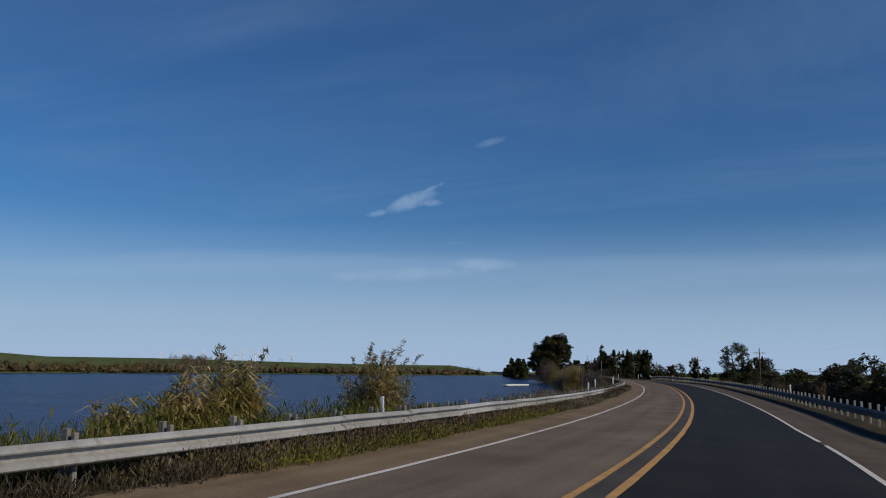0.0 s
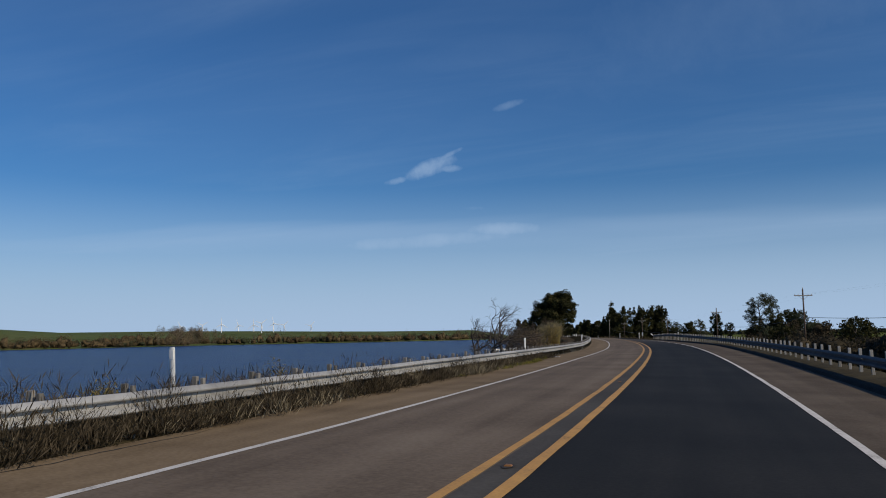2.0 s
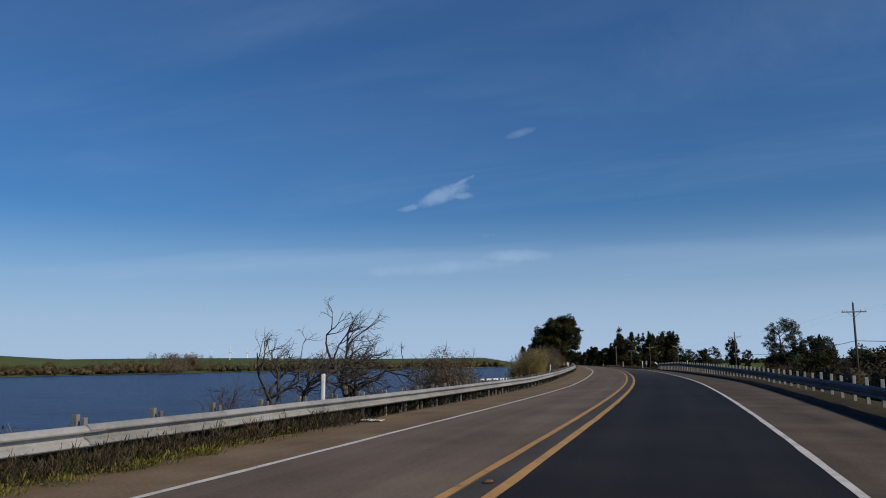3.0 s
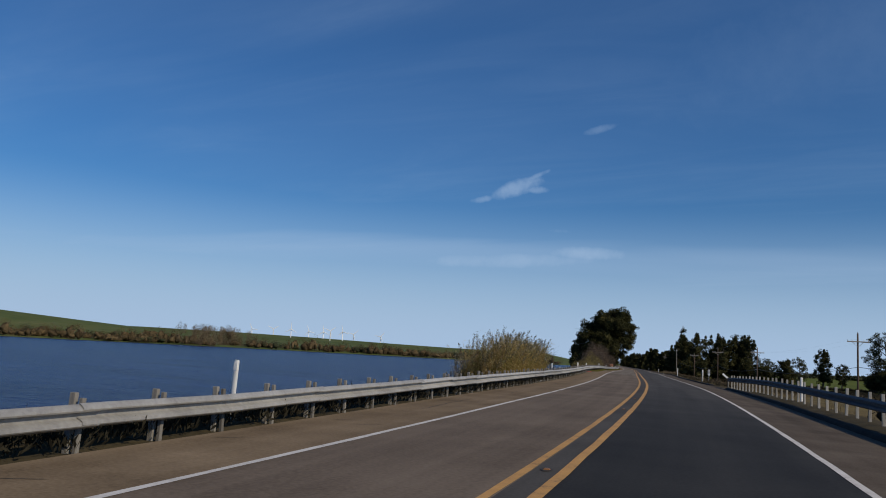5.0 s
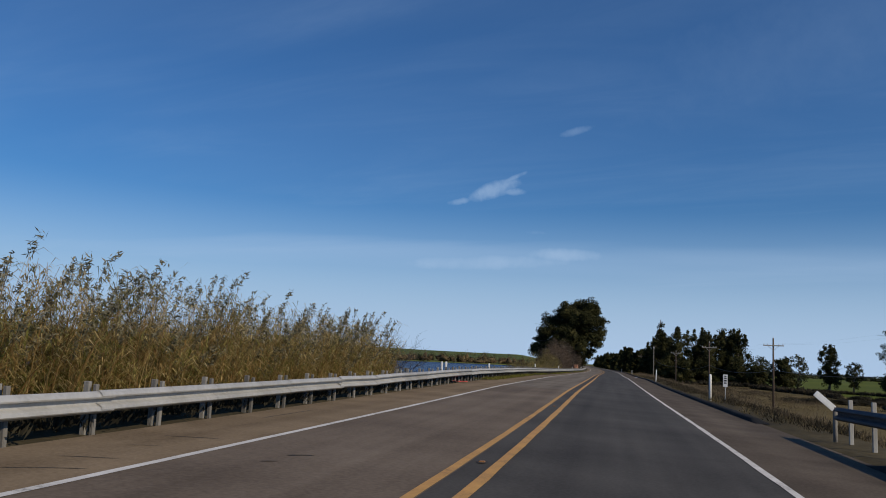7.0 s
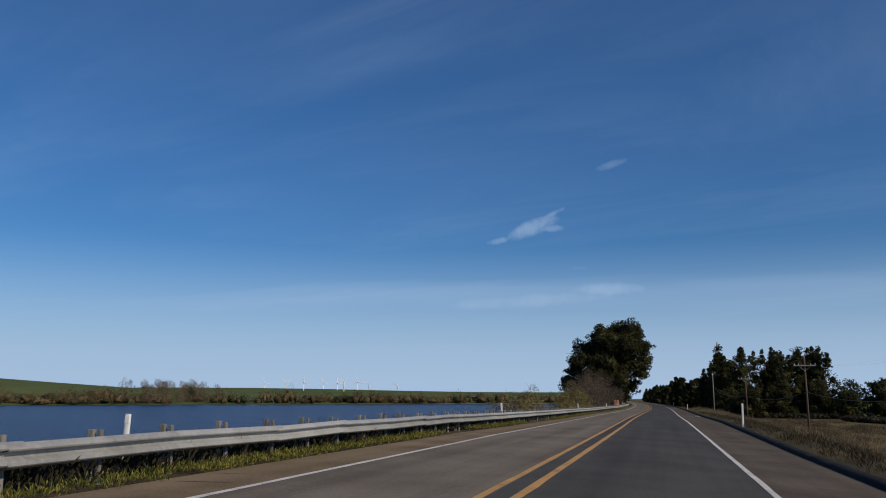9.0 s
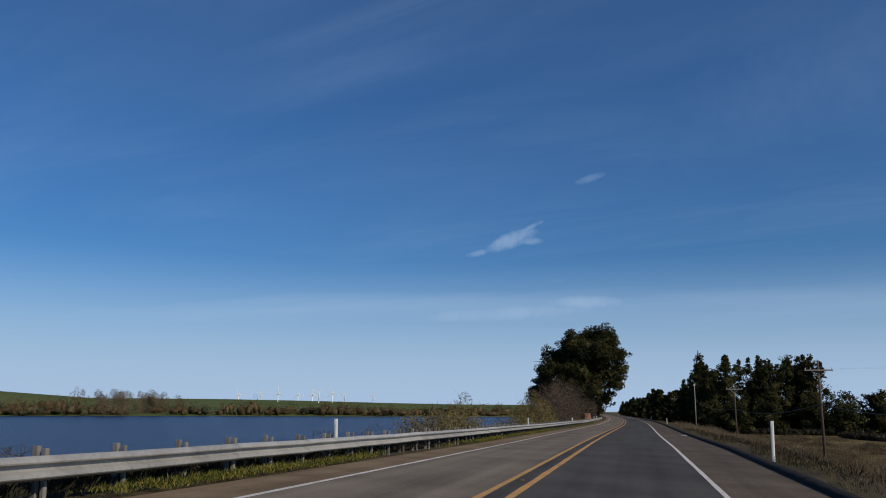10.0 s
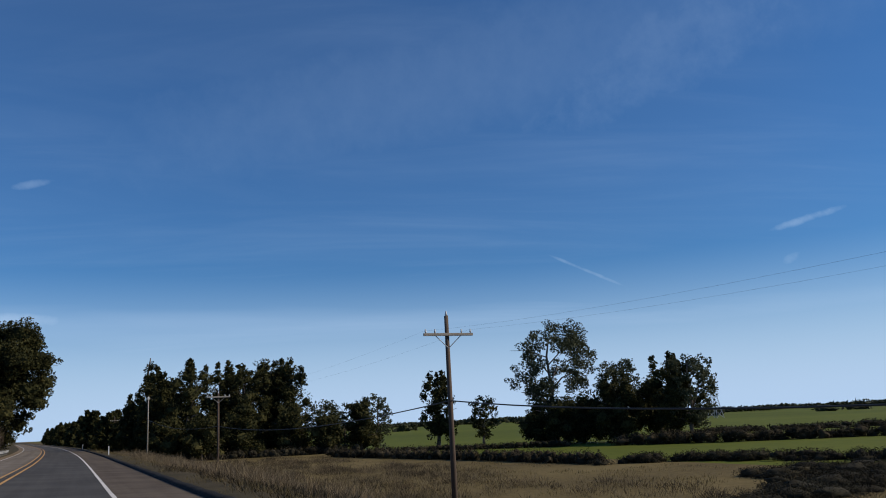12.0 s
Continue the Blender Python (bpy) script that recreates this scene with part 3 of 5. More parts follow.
    return np.stack([c - la, c + wb - la * 0.15, c + la, c - wb + la * 0.1], 1).reshape(-1, 3)


def quads(name, v, mat, parent=None, label=""):
    """A mesh of loose quads from an (n * 4, 3) array."""
    me = bpy.data.meshes.new(name)
    k = len(v) // 4
    me.vertices.add(4 * k)
    me.vertices.foreach_set("co", np.asarray(v, dtype=np.float32).ravel())
    me.loops.add(4 * k)
    me.loops.foreach_set("vertex_index", np.arange(4 * k, dtype=np.int32))
    me.polygons.add(k)
    me.polygons.foreach_set("loop_start", np.arange(0, 4 * k, 4, dtype=np.int32))
    me.update(calc_edges=True)
    me.validate()
    for m in mat if isinstance(mat, (list, tuple)) else [mat]:
        me.materials.append(m)
    ob = new(name, me)
    if parent is not None:
        ob.parent = parent
    if label:
        ob["label"] = label
    return ob


def blob_cards(rng, blobs, density, long, wide):
    """Leaves on and inside many small ellipsoids (x, y, z, rx, rz)."""
    out = []
    for x, y, z, rx, rz in blobs:
        k = max(6, int(density * rx * (rx + rz)))
        d = rng.normal(size=(k, 3))
        d /= np.linalg.norm(d, axis=1, keepdims=True)
        rad = rng.uniform(0.35, 1.0, k) ** 0.5
        c = d * rad[:, None] * np.array([rx, rx, rz]) + np.array([x, y, z])
        out.append(cards(rng, c, d + rng.normal(size=(k, 3)) * 0.7, long, wide))
    return np.concatenate(out)


def make_tree(name, place, height, radius, label, seed, shape="round", leaf=None, density=26, clump=0.22, low=0.18, long=0.62, wide=0.34, trunks=1, group="", category="tree", lobes=None):
    """A trunk with limbs and a crown of many leaf clumps, with gaps and an uneven outline."""
    rng = np.random.default_rng(seed)
    root = thing(name, Matrix.Translation(place), label, category, group)
    v, f, blobs = [], [], []
    for t in range(trunks):
        a = 2 * math.pi * t / trunks + rng.uniform(0, 1)
        base = Vector((math.cos(a), math.sin(a), 0)) * (0.35 * (trunks > 1) * radius * 0.3)
        top = Vector((base.x * 2 + rng.normal() * 0.06 * radius, base.y * 2 + rng.normal() * 0.06 * radius, height * (0.86 if shape != "spire" else 0.95)))
        r0 = height * 0.022 / (1 + 0.25 * (trunks - 1)) + 0.05
        pts = [base.lerp(top, i / 6) + Vector((rng.normal(), rng.normal(), 0)) * 0.02 * height * (i > 0) for i in range(7)]
        pts[0].z -= 0.3
        tube_into(v, f, pts, [r0 * (1.25 if i == 0 else 1 - 0.13 * i) for i in range(7)], 7)
        for b in range(9):
            i = 1.2 + 4.2 * b / 9
            p = pts[int(i)].lerp(pts[int(i) + 1], i - int(i))
            g = rng.uniform(0, 2 * math.pi)
            reach = radius * rng.uniform(0.5, 0.95) * (0.35 if shape == "spire" else 1)
            q = p + Vector((math.cos(g) * reach, math.sin(g) * reach, height * rng.uniform(0.05, 0.2)))
            m = p.lerp(q, 0.5) + Vector((0, 0, 0.03 * height))
            rr = r0 * (0.55 - 0.04 * b)
            tube_into(v, f, [p, m, q], [rr, rr * 0.6, rr * 0.2], 5)
    # lobes of foliage, each of many small clumps
    if lobes is None:
        lobes = []
        n = {"round": 15, "airy": 20, "spire": 9, "wide": 20, "shrub": 9}[shape]
        for i in range(n):
            h = (i + rng.uniform(0, 1)) / n
            if shape == "spire":
                env, lr = (1 - h) ** 0.8 * 0.55, radius * (0.72 - 0.38 * h)
            elif shape == "shrub":
                env, lr = math.sqrt(max(0.05, 1 - h * h)) * 0.62, radius * rng.uniform(0.4, 0.58)
            elif shape == "airy":
                env, lr = math.sqrt(max(0.1, 1 - (2 * h - 1.1) ** 2)) * 0.7, radius * rng.uniform(0.28, 0.42)
            else:
                env, lr = math.sqrt(max(0.14, 1 - (1.7 * h - 0.75) ** 2)) * 0.68, radius * rng.uniform(0.26, 0.5) * (1.1 - 0.45 * h)
            g = i * 2.4 + rng.uniform(-0.5, 0.5)
            lobes.append((math.cos(g) * env * radius, math.sin(g) * env * radius, height * (low + (1 - low) * (0.06 + 0.86 * h)), lr))
        if shape == "round":  # uneven leaders above the crown
            for i in range(3):
                g, e = rng.uniform(0, 6.28), radius * rng.uniform(0.1, 0.75)
                z = height * rng.uniform(0.74, 0.88)
                for k in range(3):
                    lobes.append((math.cos(g) * e + rng.normal() * 0.05 * radius, math.sin(g) * e, z + radius * 0.26 * k, radius * (0.25 - 0.07 * k)))
    lobes = list(lobes)
    if shape in ("round", "wide", "shrub"):
        for h in (0.12, 0.3, 0.48, 0.66):
            lobes.append((rng.normal() * 0.1 * radius, rng.normal() * 0.1 * radius, height * (low + (1 - low) * h), radius * (0.62 - 0.25 * abs(h - 0.36))))
    for x, y, z, lr in lobes:
        for i in range(18 if shape != "airy" else 20):
            d = rng.normal(size=3)
            d /= np.linalg.norm(d)
            r = lr * rng.uniform(0.22, 0.42)
            q = lr * rng.uniform(0.35, 0.95)
            blobs.append((x + d[0] * q, y + d[1] * q, max(z + d[2] * q * {"spire": 1.5, "round": 1.35}.get(shape, 0.85), r * 0.6), r, r * rng.uniform(0.6, 1.1)))
        if shape != "airy":
            blobs.append((x, y, z, lr * 0.7, lr * 0.7))
    mesh_ob("trunk", v, f, M_BARK, root, "", smooth=True)
    if shape != "airy":  # the shaded inside of the crown
        bm = bmesh.new()
        for x, y, z, lr in lobes:
            r = bmesh.ops.create_icosphere(bm, subdivisions=1, radius=1.0)["verts"]
            for w in r:
                k = lr * 0.58 * (1 + 0.7 * noise.noise(w.co * 1.7 + Vector((x, y, z))))
                w.co = Vector((w.co.x * k + x, w.co.y * k + y, max(0.1, w.co.z * k * 0.85 + z)))
        part("inner_foliage", bm, leaf or M_LEAF, root)
    k = density * (1.25 if shape != "airy" else 0.8)
    quads("crown", blob_cards(rng, blobs, k, long, wide), leaf or M_LEAF, root)
    return root


def branch_into(rng, v, f, p, d, length, r, depth, wind, spread):
    n = 3
    pts, q, e = [p], p.copy(), d.copy()
    for i in range(n):
        e = (e + Vector(rng.normal(size=3)) * 0.22 + wind * 0.09).normalized()
        q = q + e * (length / n)
        pts.append(q.copy())
    tube_into(v, f, pts, [r, r * 0.86, r * 0.72, r * 0.55], 5 if r > 0.02 else 3, cap=False)
    if depth == 0:
        return
    for k in range(3 if depth > 1 else 4):
        i = rng.integers(1, 4)
        nd = (e + Vector(rng.normal(size=3)) * spread + Vector((0, 0, 0.12))).normalized()
        branch_into(rng, v, f, pts[i], nd, length * rng.uniform(0.55, 0.8), r * 0.55, depth - 1, wind, spread)


def bare_tree(name, place, height, label, seed, wind=Vector((0, 0, 0)), stems=2, depth=4, spread=0.75, thick=0.09, group="", category="tree"):
    rng = np.random.default_rng(seed)
    root = thing(name, Matrix.Translation(place), label, category, group)
    v, f, w, g = [], [], [], []
    for k in range(stems):
        d = Vector((rng.normal() * 0.25, rng.normal() * 0.25, 1)).normalized()
        base = Vector((rng.normal() * 0.25, rng.normal() * 0.25, -0.2)) * (stems > 1)
        q = base + d * height * 0.36
        tube_into(v, f, [base, base.lerp(q, 0.5) + Vector((rng.normal() * 0.05, rng.normal() * 0.05, 0)), q], [thick, thick * 0.85, thick * 0.7], 7, cap=False)
        for b in range(4):
            p = base.lerp(q, rng.uniform(0.55, 1.0)) if b else q
            nd = (d + Vector(rng.normal(size=3)) * 0.6 + wind * 0.3).normalized()
            branch_into(rng, w, g, p, nd, height * 0.27, thick * 0.5, depth - 1, wind, spread)
    mesh_ob("trunk", v, f, M_BARK, root, smooth=True)
    tagged(mesh_ob("crown", w, g, M_TWIG, root), "bare twiggy crown", kind="stuff")
    return root


def reed_clump(s, off, wide, deep, tall, count, seed, label, green=0.25, plumes=0.35, base=None, leaf=0.0165):
    """Giant reed: canes, long arching leaves and feathery plumes."""
    rng = np.random.default_rng(seed)
    z0 = surf(s, off) if base is None else base
    root = thing("reed_clump", stand(s, off, z0), label, "reed", "reed beds along the water", "stuff")
    canes, cf, lv, lg, pl = [], [], [], [], []
    for i in range(count):
        x, y = rng.uniform(-deep / 2, deep / 2), rng.uniform(-wide / 2, wide / 2)
        edge = 1 - 0.35 * (abs(y) / (wide / 2)) ** 2 - 0.25 * (abs(x) / (deep / 2)) ** 2
        h = tall * edge * rng.uniform(0.62, 1.12)
        gz = (surf(s + y, off + x) if base is None else base) - z0
        lean = np.array([rng.normal() * 0.10 + 0.03, rng.normal() * 0.13 + 0.05, 0])
        t = np.linspace(0, 1, 4)
        pts = [Vector((x + lean[0] * h * a * a * 1.3, y + lean[1] * h * a * a * 1.3, gz + h * a)) for a in t]
        tube_into(canes, cf, pts, [0.014, 0.012, 0.009, 0.005], 3, cap=False)
        m = rng.integers(30, 42)
        a = rng.uniform(0.12, 1.0, m)
        c = np.stack([x + lean[0] * h * a * a * 1.3, y + lean[1] * h * a * a * 1.3, gz + h * a], 1)
        g = rng.uniform(0, 2 * np.pi, m)
        up = rng.uniform(0.2, 1.1, m)
        d = np.stack([np.cos(g), np.sin(g) + 0.45, up], 1)
        d /= np.linalg.norm(d, axis=1, keepdims=True)
        ln = rng.uniform(0.3, 0.85, m)[:, None]
        side = np.cross(d, np.array([0, 0, 1.0])) * leaf
        tip = c + d * ln + np.array([0, 0, -1]) * ln * 0.5
        mid = c + d * ln * 0.5
        q = np.stack([c, mid + side, tip, mid - side], 1).reshape(-1, 3)
        (lg if rng.uniform() < green else lv).append(q)
        if rng.uniform() < plumes:
            m = 44
            e = rng.uniform(0, 1, m)
            pd = np.array([lean[0] * 2.2 + 0.12, lean[1] * 2.2 + 0.22, 1.0])
            o = np.array(pts[-1]) - pd * 0.12
            c = o + pd * (e * 0.62)[:, None] + rng.normal(size=(m, 3)) * np.array([0.05, 0.05, 0.02])
            pl.append(cards(rng, c, rng.normal(size=(m, 3)), 0.17, 0.036))
    # the matted inside of the clump
    n = count * 6
    x, y = rng.uniform(-deep / 2, deep / 2, n), rng.uniform(-wide / 2, wide / 2, n)
    edge = 1 - 0.35 * (np.abs(y) / (wide / 2)) ** 2 - 0.25 * (np.abs(x) / (deep / 2)) ** 2
    gz = np.array([surf(s + b, off + a) for a, b in zip(x, y)]) - z0 if base is None else np.zeros(n)
    c = np.stack([x, y, gz + tall * edge * rng.uniform(0.02, 0.8, n)], 1)
    d = np.stack([rng.normal(size=n) * 0.35 + 0.1, rng.normal(size=n) * 0.35 + 0.3, rng.uniform(0.5, 1.2, n)], 1)
    d *= (rng.uniform(0.25, 0.6, n) / np.linalg.norm(d, axis=1))[:, None]
    w = np.cross(d, rng.normal(size=(n, 3)))
    w *= (rng.uniform(0.012, 0.028, n) / (np.linalg.norm(w, axis=1) + 1e-9))[:, None]
    mat_q = np.stack([c - d * 0.5, c + w, c + d * 0.5, c - w], 1).reshape(-1, 3)
    quads("thatch", mat_q[: 4 * (n * 3 // 5)], M_REED_BROWN, root)
    lg.append(mat_q[4 * (n * 3 // 5):])
    mesh_ob("canes", canes, cf, M_REED_BROWN, root)
    quads("dry_leaves", np.concatenate(lv), M_REED, root)
    if lg:
        quads("green_leaves", np.concatenate(lg), M_REED_GREEN, root)
    if pl:
        quads("plumes", np.concatenate(pl), M_PLUME, root)
    return root


def blades(name, spots, tall, wide, mat, label, seed, category="grass", lean=0.35, per=5):
    """Tufts of grass or weeds at (x, y, z) spots, as one piece of stuff."""
    rng = np.random.default_rng(seed)
    p = np.repeat(np.asarray(spots, dtype=float), per, axis=0)
    k = len(p)
    p[:, :2] += rng.normal(size=(k, 2)) * tall * 0.22
    h = tall * rng.uniform(0.45, 1.25, k)
    g = rng.uniform(0, 2 * np.pi, k)
    le = lean * h * rng.uniform(0.2, 1.2, k)
    tip = p + np.stack([np.cos(g) * le, np.sin(g) * le, h], 1)
    s = np.stack([-np.sin(g), np.cos(g), 0 * g], 1) * (wide * rng.uniform(0.6, 1.4, k))[:, None]
    mid = p * 0.45 + tip * 0.55 + np.stack([0 * g, 0 * g, 0.06 * h], 1)
    p[:, 2] -= 0.03
    return tagged(quads(name, np.stack([p - s * 0.5, mid - s * 0.6, tip, mid + s * 0.6], 1).reshape(-1, 3), mat), label, category, kind="stuff")


def spots_on_road(rng, n, s0, s1, o0, o1, up=0.0, patch=0.0):
    out = []
    while len(out) < n:
        s, o = rng.uniform(s0, s1), rng.uniform(o0, o1)
        if patch and noise.noise(Vector((s * 0.13, o * 0.5, 3.0))) < patch * rng.uniform(-1, 1):
            continue
        out.append(tuple(at(s, o, None, up)))
    return out


# ---- guardrails ----
PITCH = 1.76


def w_beam(length):
    """One panel of rail: the double-waved profile, 310 mm deep, with lapped ends."""
    prof = [(0.0, 0.155), (0.016, 0.152), (0.06, 0.118), (0.082, 0.096), (0.086, 0.08), (0.078, 0.062), (-0.01, 0.045), (-0.014, -0.02), (0.05, -0.05), (0.08, -0.07), (0.084, -0.11), (0.07, -0.126), (0.016, -0.148), (0.0, -0.155)]
    ys = [-length / 2 - 0.15, -length / 2 + 0.14, -length / 2 + 0.16, length / 2 + 0.15]
    v, f = [], []
    for i, y in enumerate(ys):
        lap = 0.006 if i < 2 else 0.0
        v += [(x + lap, y, z) for x, z in prof]
        v += [(x + lap - 0.004, y, z) for x, z in prof]
    n = len(prof)
    for i in range(len(ys) - 1):
        for k in range(n - 1):
            a = i * 2 * n + k
            f.append((a, a + 1, a + 2 * n + 1, a + 2 * n))
            f.append((a + n, a + 3 * n, a + 3 * n + 1, a + n + 1))
    me = bpy.data.meshes.new("rail_panel")
    me.from_pydata(v, [], f)
    return me


def block_mesh(name, w, d, h, bevel=0.012):
    bm = bmesh.new()
    box(bm, (w, d, h), (0, 0, h / 2), bevel=bevel)
    me = bpy.data.meshes.new(name)
    bm.to_mesh(me)
    bm.free()
    return me


def guardrail(s0, s1, off, top, side, mat, post_mat, label, step0=0.0, post_up=0.11, paired=True):
    """side +1: the rail faces the road on its right."""
    rng = np.random.default_rng(int(s0) + 500)
    root = thing("guardrail", Matrix.Identity(4), label, "guardrail")
    beam = w_beam(2 * PITCH)
    beam.materials.append(mat)
    height = 1.15
    pm, bk = block_mesh("post", 0.09, 0.075, height, 0.008), block_mesh("blockout", 0.055, 0.075, height - 0.03, 0.006)
    for me in (pm, bk):
        me.materials.append(post_mat)
    n = int((s1 - s0) / PITCH)
    for i in range(n + 1):
        s = s0 + step0 + i * PITCH
        z = top(s)
        o = off(s)
        if i % 2 == 0 and i < n:
            c = s + PITCH
            p, q = at(s, off(s), top(s) - 0.155), at(s + 2 * PITCH, off(s + 2 * PITCH), top(s + 2 * PITCH) - 0.155)
            d = (q - p).normalized()
            ob = new("rail_panel", beam)
            ob.parent = root
            y = d
            x = Vector((d.y, -d.x, 0)).normalized() * side
            zz = x.cross(y) if side > 0 else -x.cross(y)
            m = Matrix((x, y, zz)).transposed() if side > 0 else Matrix((x, -y, -x.cross(y))).transposed()
            m = Matrix((x, y * side, x.cross(y * side))).transposed()
            ob.matrix_world = Matrix.Translation((p + q) / 2) @ m.to_4x4() @ Matrix.Rotation(rng.normal() * 0.004, 4, "X")
        tilt = Matrix.Rotation(rng.normal() * 0.018, 4, "X") @ Matrix.Rotation(rng.normal() * 0.015, 4, "Y")
        post = new("post", pm)
        post.parent = root
        post.matrix_world = stand(s, o - side * 0.27, z + post_up - height + rng.normal() * 0.012) @ tilt
        if not paired:
            continue
        blk = new("blockout", bk)
        blk.parent = post
        blk.matrix_world = stand(s, o - side * 0.13, z + post_up - 0.025 - height + 0.03 + rng.normal() * 0.012) @ tilt
    return root


RIGHT_OFF = 6.9
RIGHT_S, RIGHT_TOP = [-30, 34, 48, 66, 110, 122, 172, 190, 202, 213], [0.66, 0.58, 0.56, 0.57, 0.72, 0.75, 0.97, 1.07, 0.99, 0.88]


def left_top(s):
    return deck(s, -rail_off(s)) + 0.59 + 0.015 * math.sin(s * 0.11)


guardrail(-29.94, 452, lambda s: -rail_off(s), left_top, 1, M_STEEL, M_POST, "pale galvanised steel guardrail on weathered timber posts beside the water", 0.0)
# this rail faces away from the sun; its dark tone is painted shade
guardrail(-30, 213.0, lambda s: RIGHT_OFF, lambda s: float(np.interp(s, RIGHT_S, RIGHT_TOP)), -1, M_STEEL_SHADED, M_POST_PALE, "steel guardrail coloured dark for its side away from the sun, on pale timber posts along the land side", 0.0, 0.17, False)


# ---- asphalt dike along the land-side shoulder ----
def dike(s0, s1):
    n = int((s1 - s0) / 0.6)
    prof = [(6.02, -0.01), (6.07, 0.09), (6.14, 0.125), (6.32, 0.125), (6.46, 0.07), (6.62, -0.12)]
    v, f = [], []
    for i in range(n + 1):
        s = s0 + (s1 - s0) * i / n
        fade = min(1.0, i / 2, (n - i) / 2)
        for o, h in prof:
            w = 0.06 * noise.noise(Vector((s * 1.6, o * 2, 2)))
            v.append(at(s, o + w, deck(s, 6.2), h * fade + w * 0.4 - 0.005))
    k = len(prof)
    for i in range(n):
        f += [(i * k + j, i * k + j + 1, (i + 1) * k + j + 1, (i + 1) * k + j) for j in range(k - 1)]
    return tagged(mesh_ob("trim", v, f, M_DIKE, smooth=True), "low rounded dark asphalt kerb along the shoulder", "kerb", kind="structure")


dike(219, 640)
dike(-40, 208)


# ---- roadside posts ----
def delineator_source(height, width):
    root = thing("delineator_post", Matrix.Identity(4), "white flexible plastic delineator post behind the guardrail", "delineator", "roadside delineators")
    v, f = [], []
    n = 7
    for z, k in ((-0.3, 1), (height * 0.5, 1), (height - 0.03, 1), (height, 0.85)):
        for i in range(n):  # shallow curved blade
            a = -0.9 + 1.8 * i / (n - 1)
            v.append((math.sin(a) * width * 0.62 * k, -math.cos(a) * width * 0.35, z))
        for i in reversed(range(n)):
            a = -0.9 + 1.8 * i / (n - 1)
            v.append((math.sin(a) * width * 0.56 * k, -math.cos(a) * width * 0.35 + 0.018, z))
    m = 2 * n
    for r in range(3):
        f += [(r * m + i, r * m + (i + 1) % m, (r + 1) * m + (i + 1) % m, (r + 1) * m + i) for i in range(m)]
    f.append(tuple(3 * m + i for i in range(m)))
    mesh_ob("blade", v, f, M_PLASTIC, root, smooth=False)
    bm = bmesh.new()
    box(bm, (width * 0.72, 0.012, 0.16), (0, -width * 0.37, height - 0.13), bevel=0.003)
    part("reflector", bm, M_REFLECT, root, "white reflective patch")
    return root


def place_delineators():
    src = None
    rng = np.random.default_rng(5)
    spots = [(19.8, -6.55, 1.21), (61.6, -6.77, 1.12), (67.6, -6.74, 1.3), (103.9, -6.89, 1.21), (154.7, -6.5, 1.22), (201.2, -6.41, 1.28), (232.3, -6.5, 1.37), (233.6, -6.55, 1.37), (248.5, -6.5, 1.29), (280.7, -6.1, 1.3), (326.0, -6.3, 0.99), (369.5, -6.2, 0.69), (371.5, -6.3, 0.68), (430.0, -6.0, 0.58), (446.0, -6.0, 0.53)]
    right = [(67.5, 7.5, 1.12), (184.2, 7.5, 1.38), (288.2, 6.72, 1.28), (409.5, 7.2, 0.41), (486.0, 7.2, 0.31)]
    for s, o, top in spots + right:
        h = top - surf(s, o)
        m = stand(s, o, None, rng.normal() * 6) @ Matrix.Rotation(rng.normal() * 0.025, 4, "Y") @ Matrix.Rotation(rng.normal() * 0.03, 4, "X")
        if src is None:
            src = delineator_source(1.2, 0.115)
            src.matrix_world = m @ Matrix.Diagonal((1, 1, h / 1.2, 1))
        else:
            c = copy_thing(src, m)
            c.matrix_basis = m @ Matrix.Diagonal((1, 1, h / 1.2, 1))
            if o > 0:
                c["label"] = "white plastic delineator post in dry grass"


place_delineators()


def marker_post():
    root = thing("marker_post", stand(238.3, 6.9), "round white painted timber guide post in the verge", "post")
    tube_part("shaft", [(0, 0, -0.3), (0, 0, 1.2), (0, 0, 1.36), (0, 0, 1.4)], [0.075, 0.07, 0.068, 0.04], M_PLASTIC, root, 12)
    sign = thing("marker_sign", stand(236.2, 7.4, None, -8), "white milepost plate with black figures on a steel stake", "sign")
    tube_part("stake", [(0, 0.02, -0.3), (0, 0.02, 1.2)], [0.022, 0.022], M_STEEL_GREY, sign, 6)
    bm = bmesh.new()
    box(bm, (0.22, 0.008, 0.62), (0, 0, 1.12), bevel=0.004)
    plate = part("plate", bm, M_REFLECT, sign)
    for i, (z, w, h) in enumerate(((1.34, 0.10, 0.05), (1.24, 0.12, 0.06), (1.12, 0.13, 0.08), (1.0, 0.12, 0.06))):
        bm = bmesh.new()
        box(bm, (w, 0.004, h), (0, -0.0065, z))
        part("bar", bm, M_WIRE, plate)


marker_post()


def rail_end():
    """White turned-up end piece where the land-side rail stops."""
    root = thing("rail_end_marker", stand(213.3, 6.95), "white slanted reflective end marker on the guardrail's end", "guardrail end")
    top = float(np.interp(213.3, RIGHT_S, RIGHT_TOP)) - surf(213.3, 6.95)
    bm = bmesh.new()
    box(bm, (0.15, 0.03, 0.56), (0, 0, 0), bevel=0.006)
    bmesh.ops.rotate(bm, verts=bm.verts, cent=(0, 0, 0), matrix=Matrix.Rotation(radians(-50), 3, "Y"))
    bmesh.ops.translate(bm, verts=bm.verts, vec=(-0.24, 0.1, top + 0.12))
    part("panel", bm, M_REFLECT, root)
    tube_part("stake", [(0, 0.12, -0.2), (0, 0.12, top - 0.02)], [0.05, 0.05], M_POST, root, 6)


rail_end()


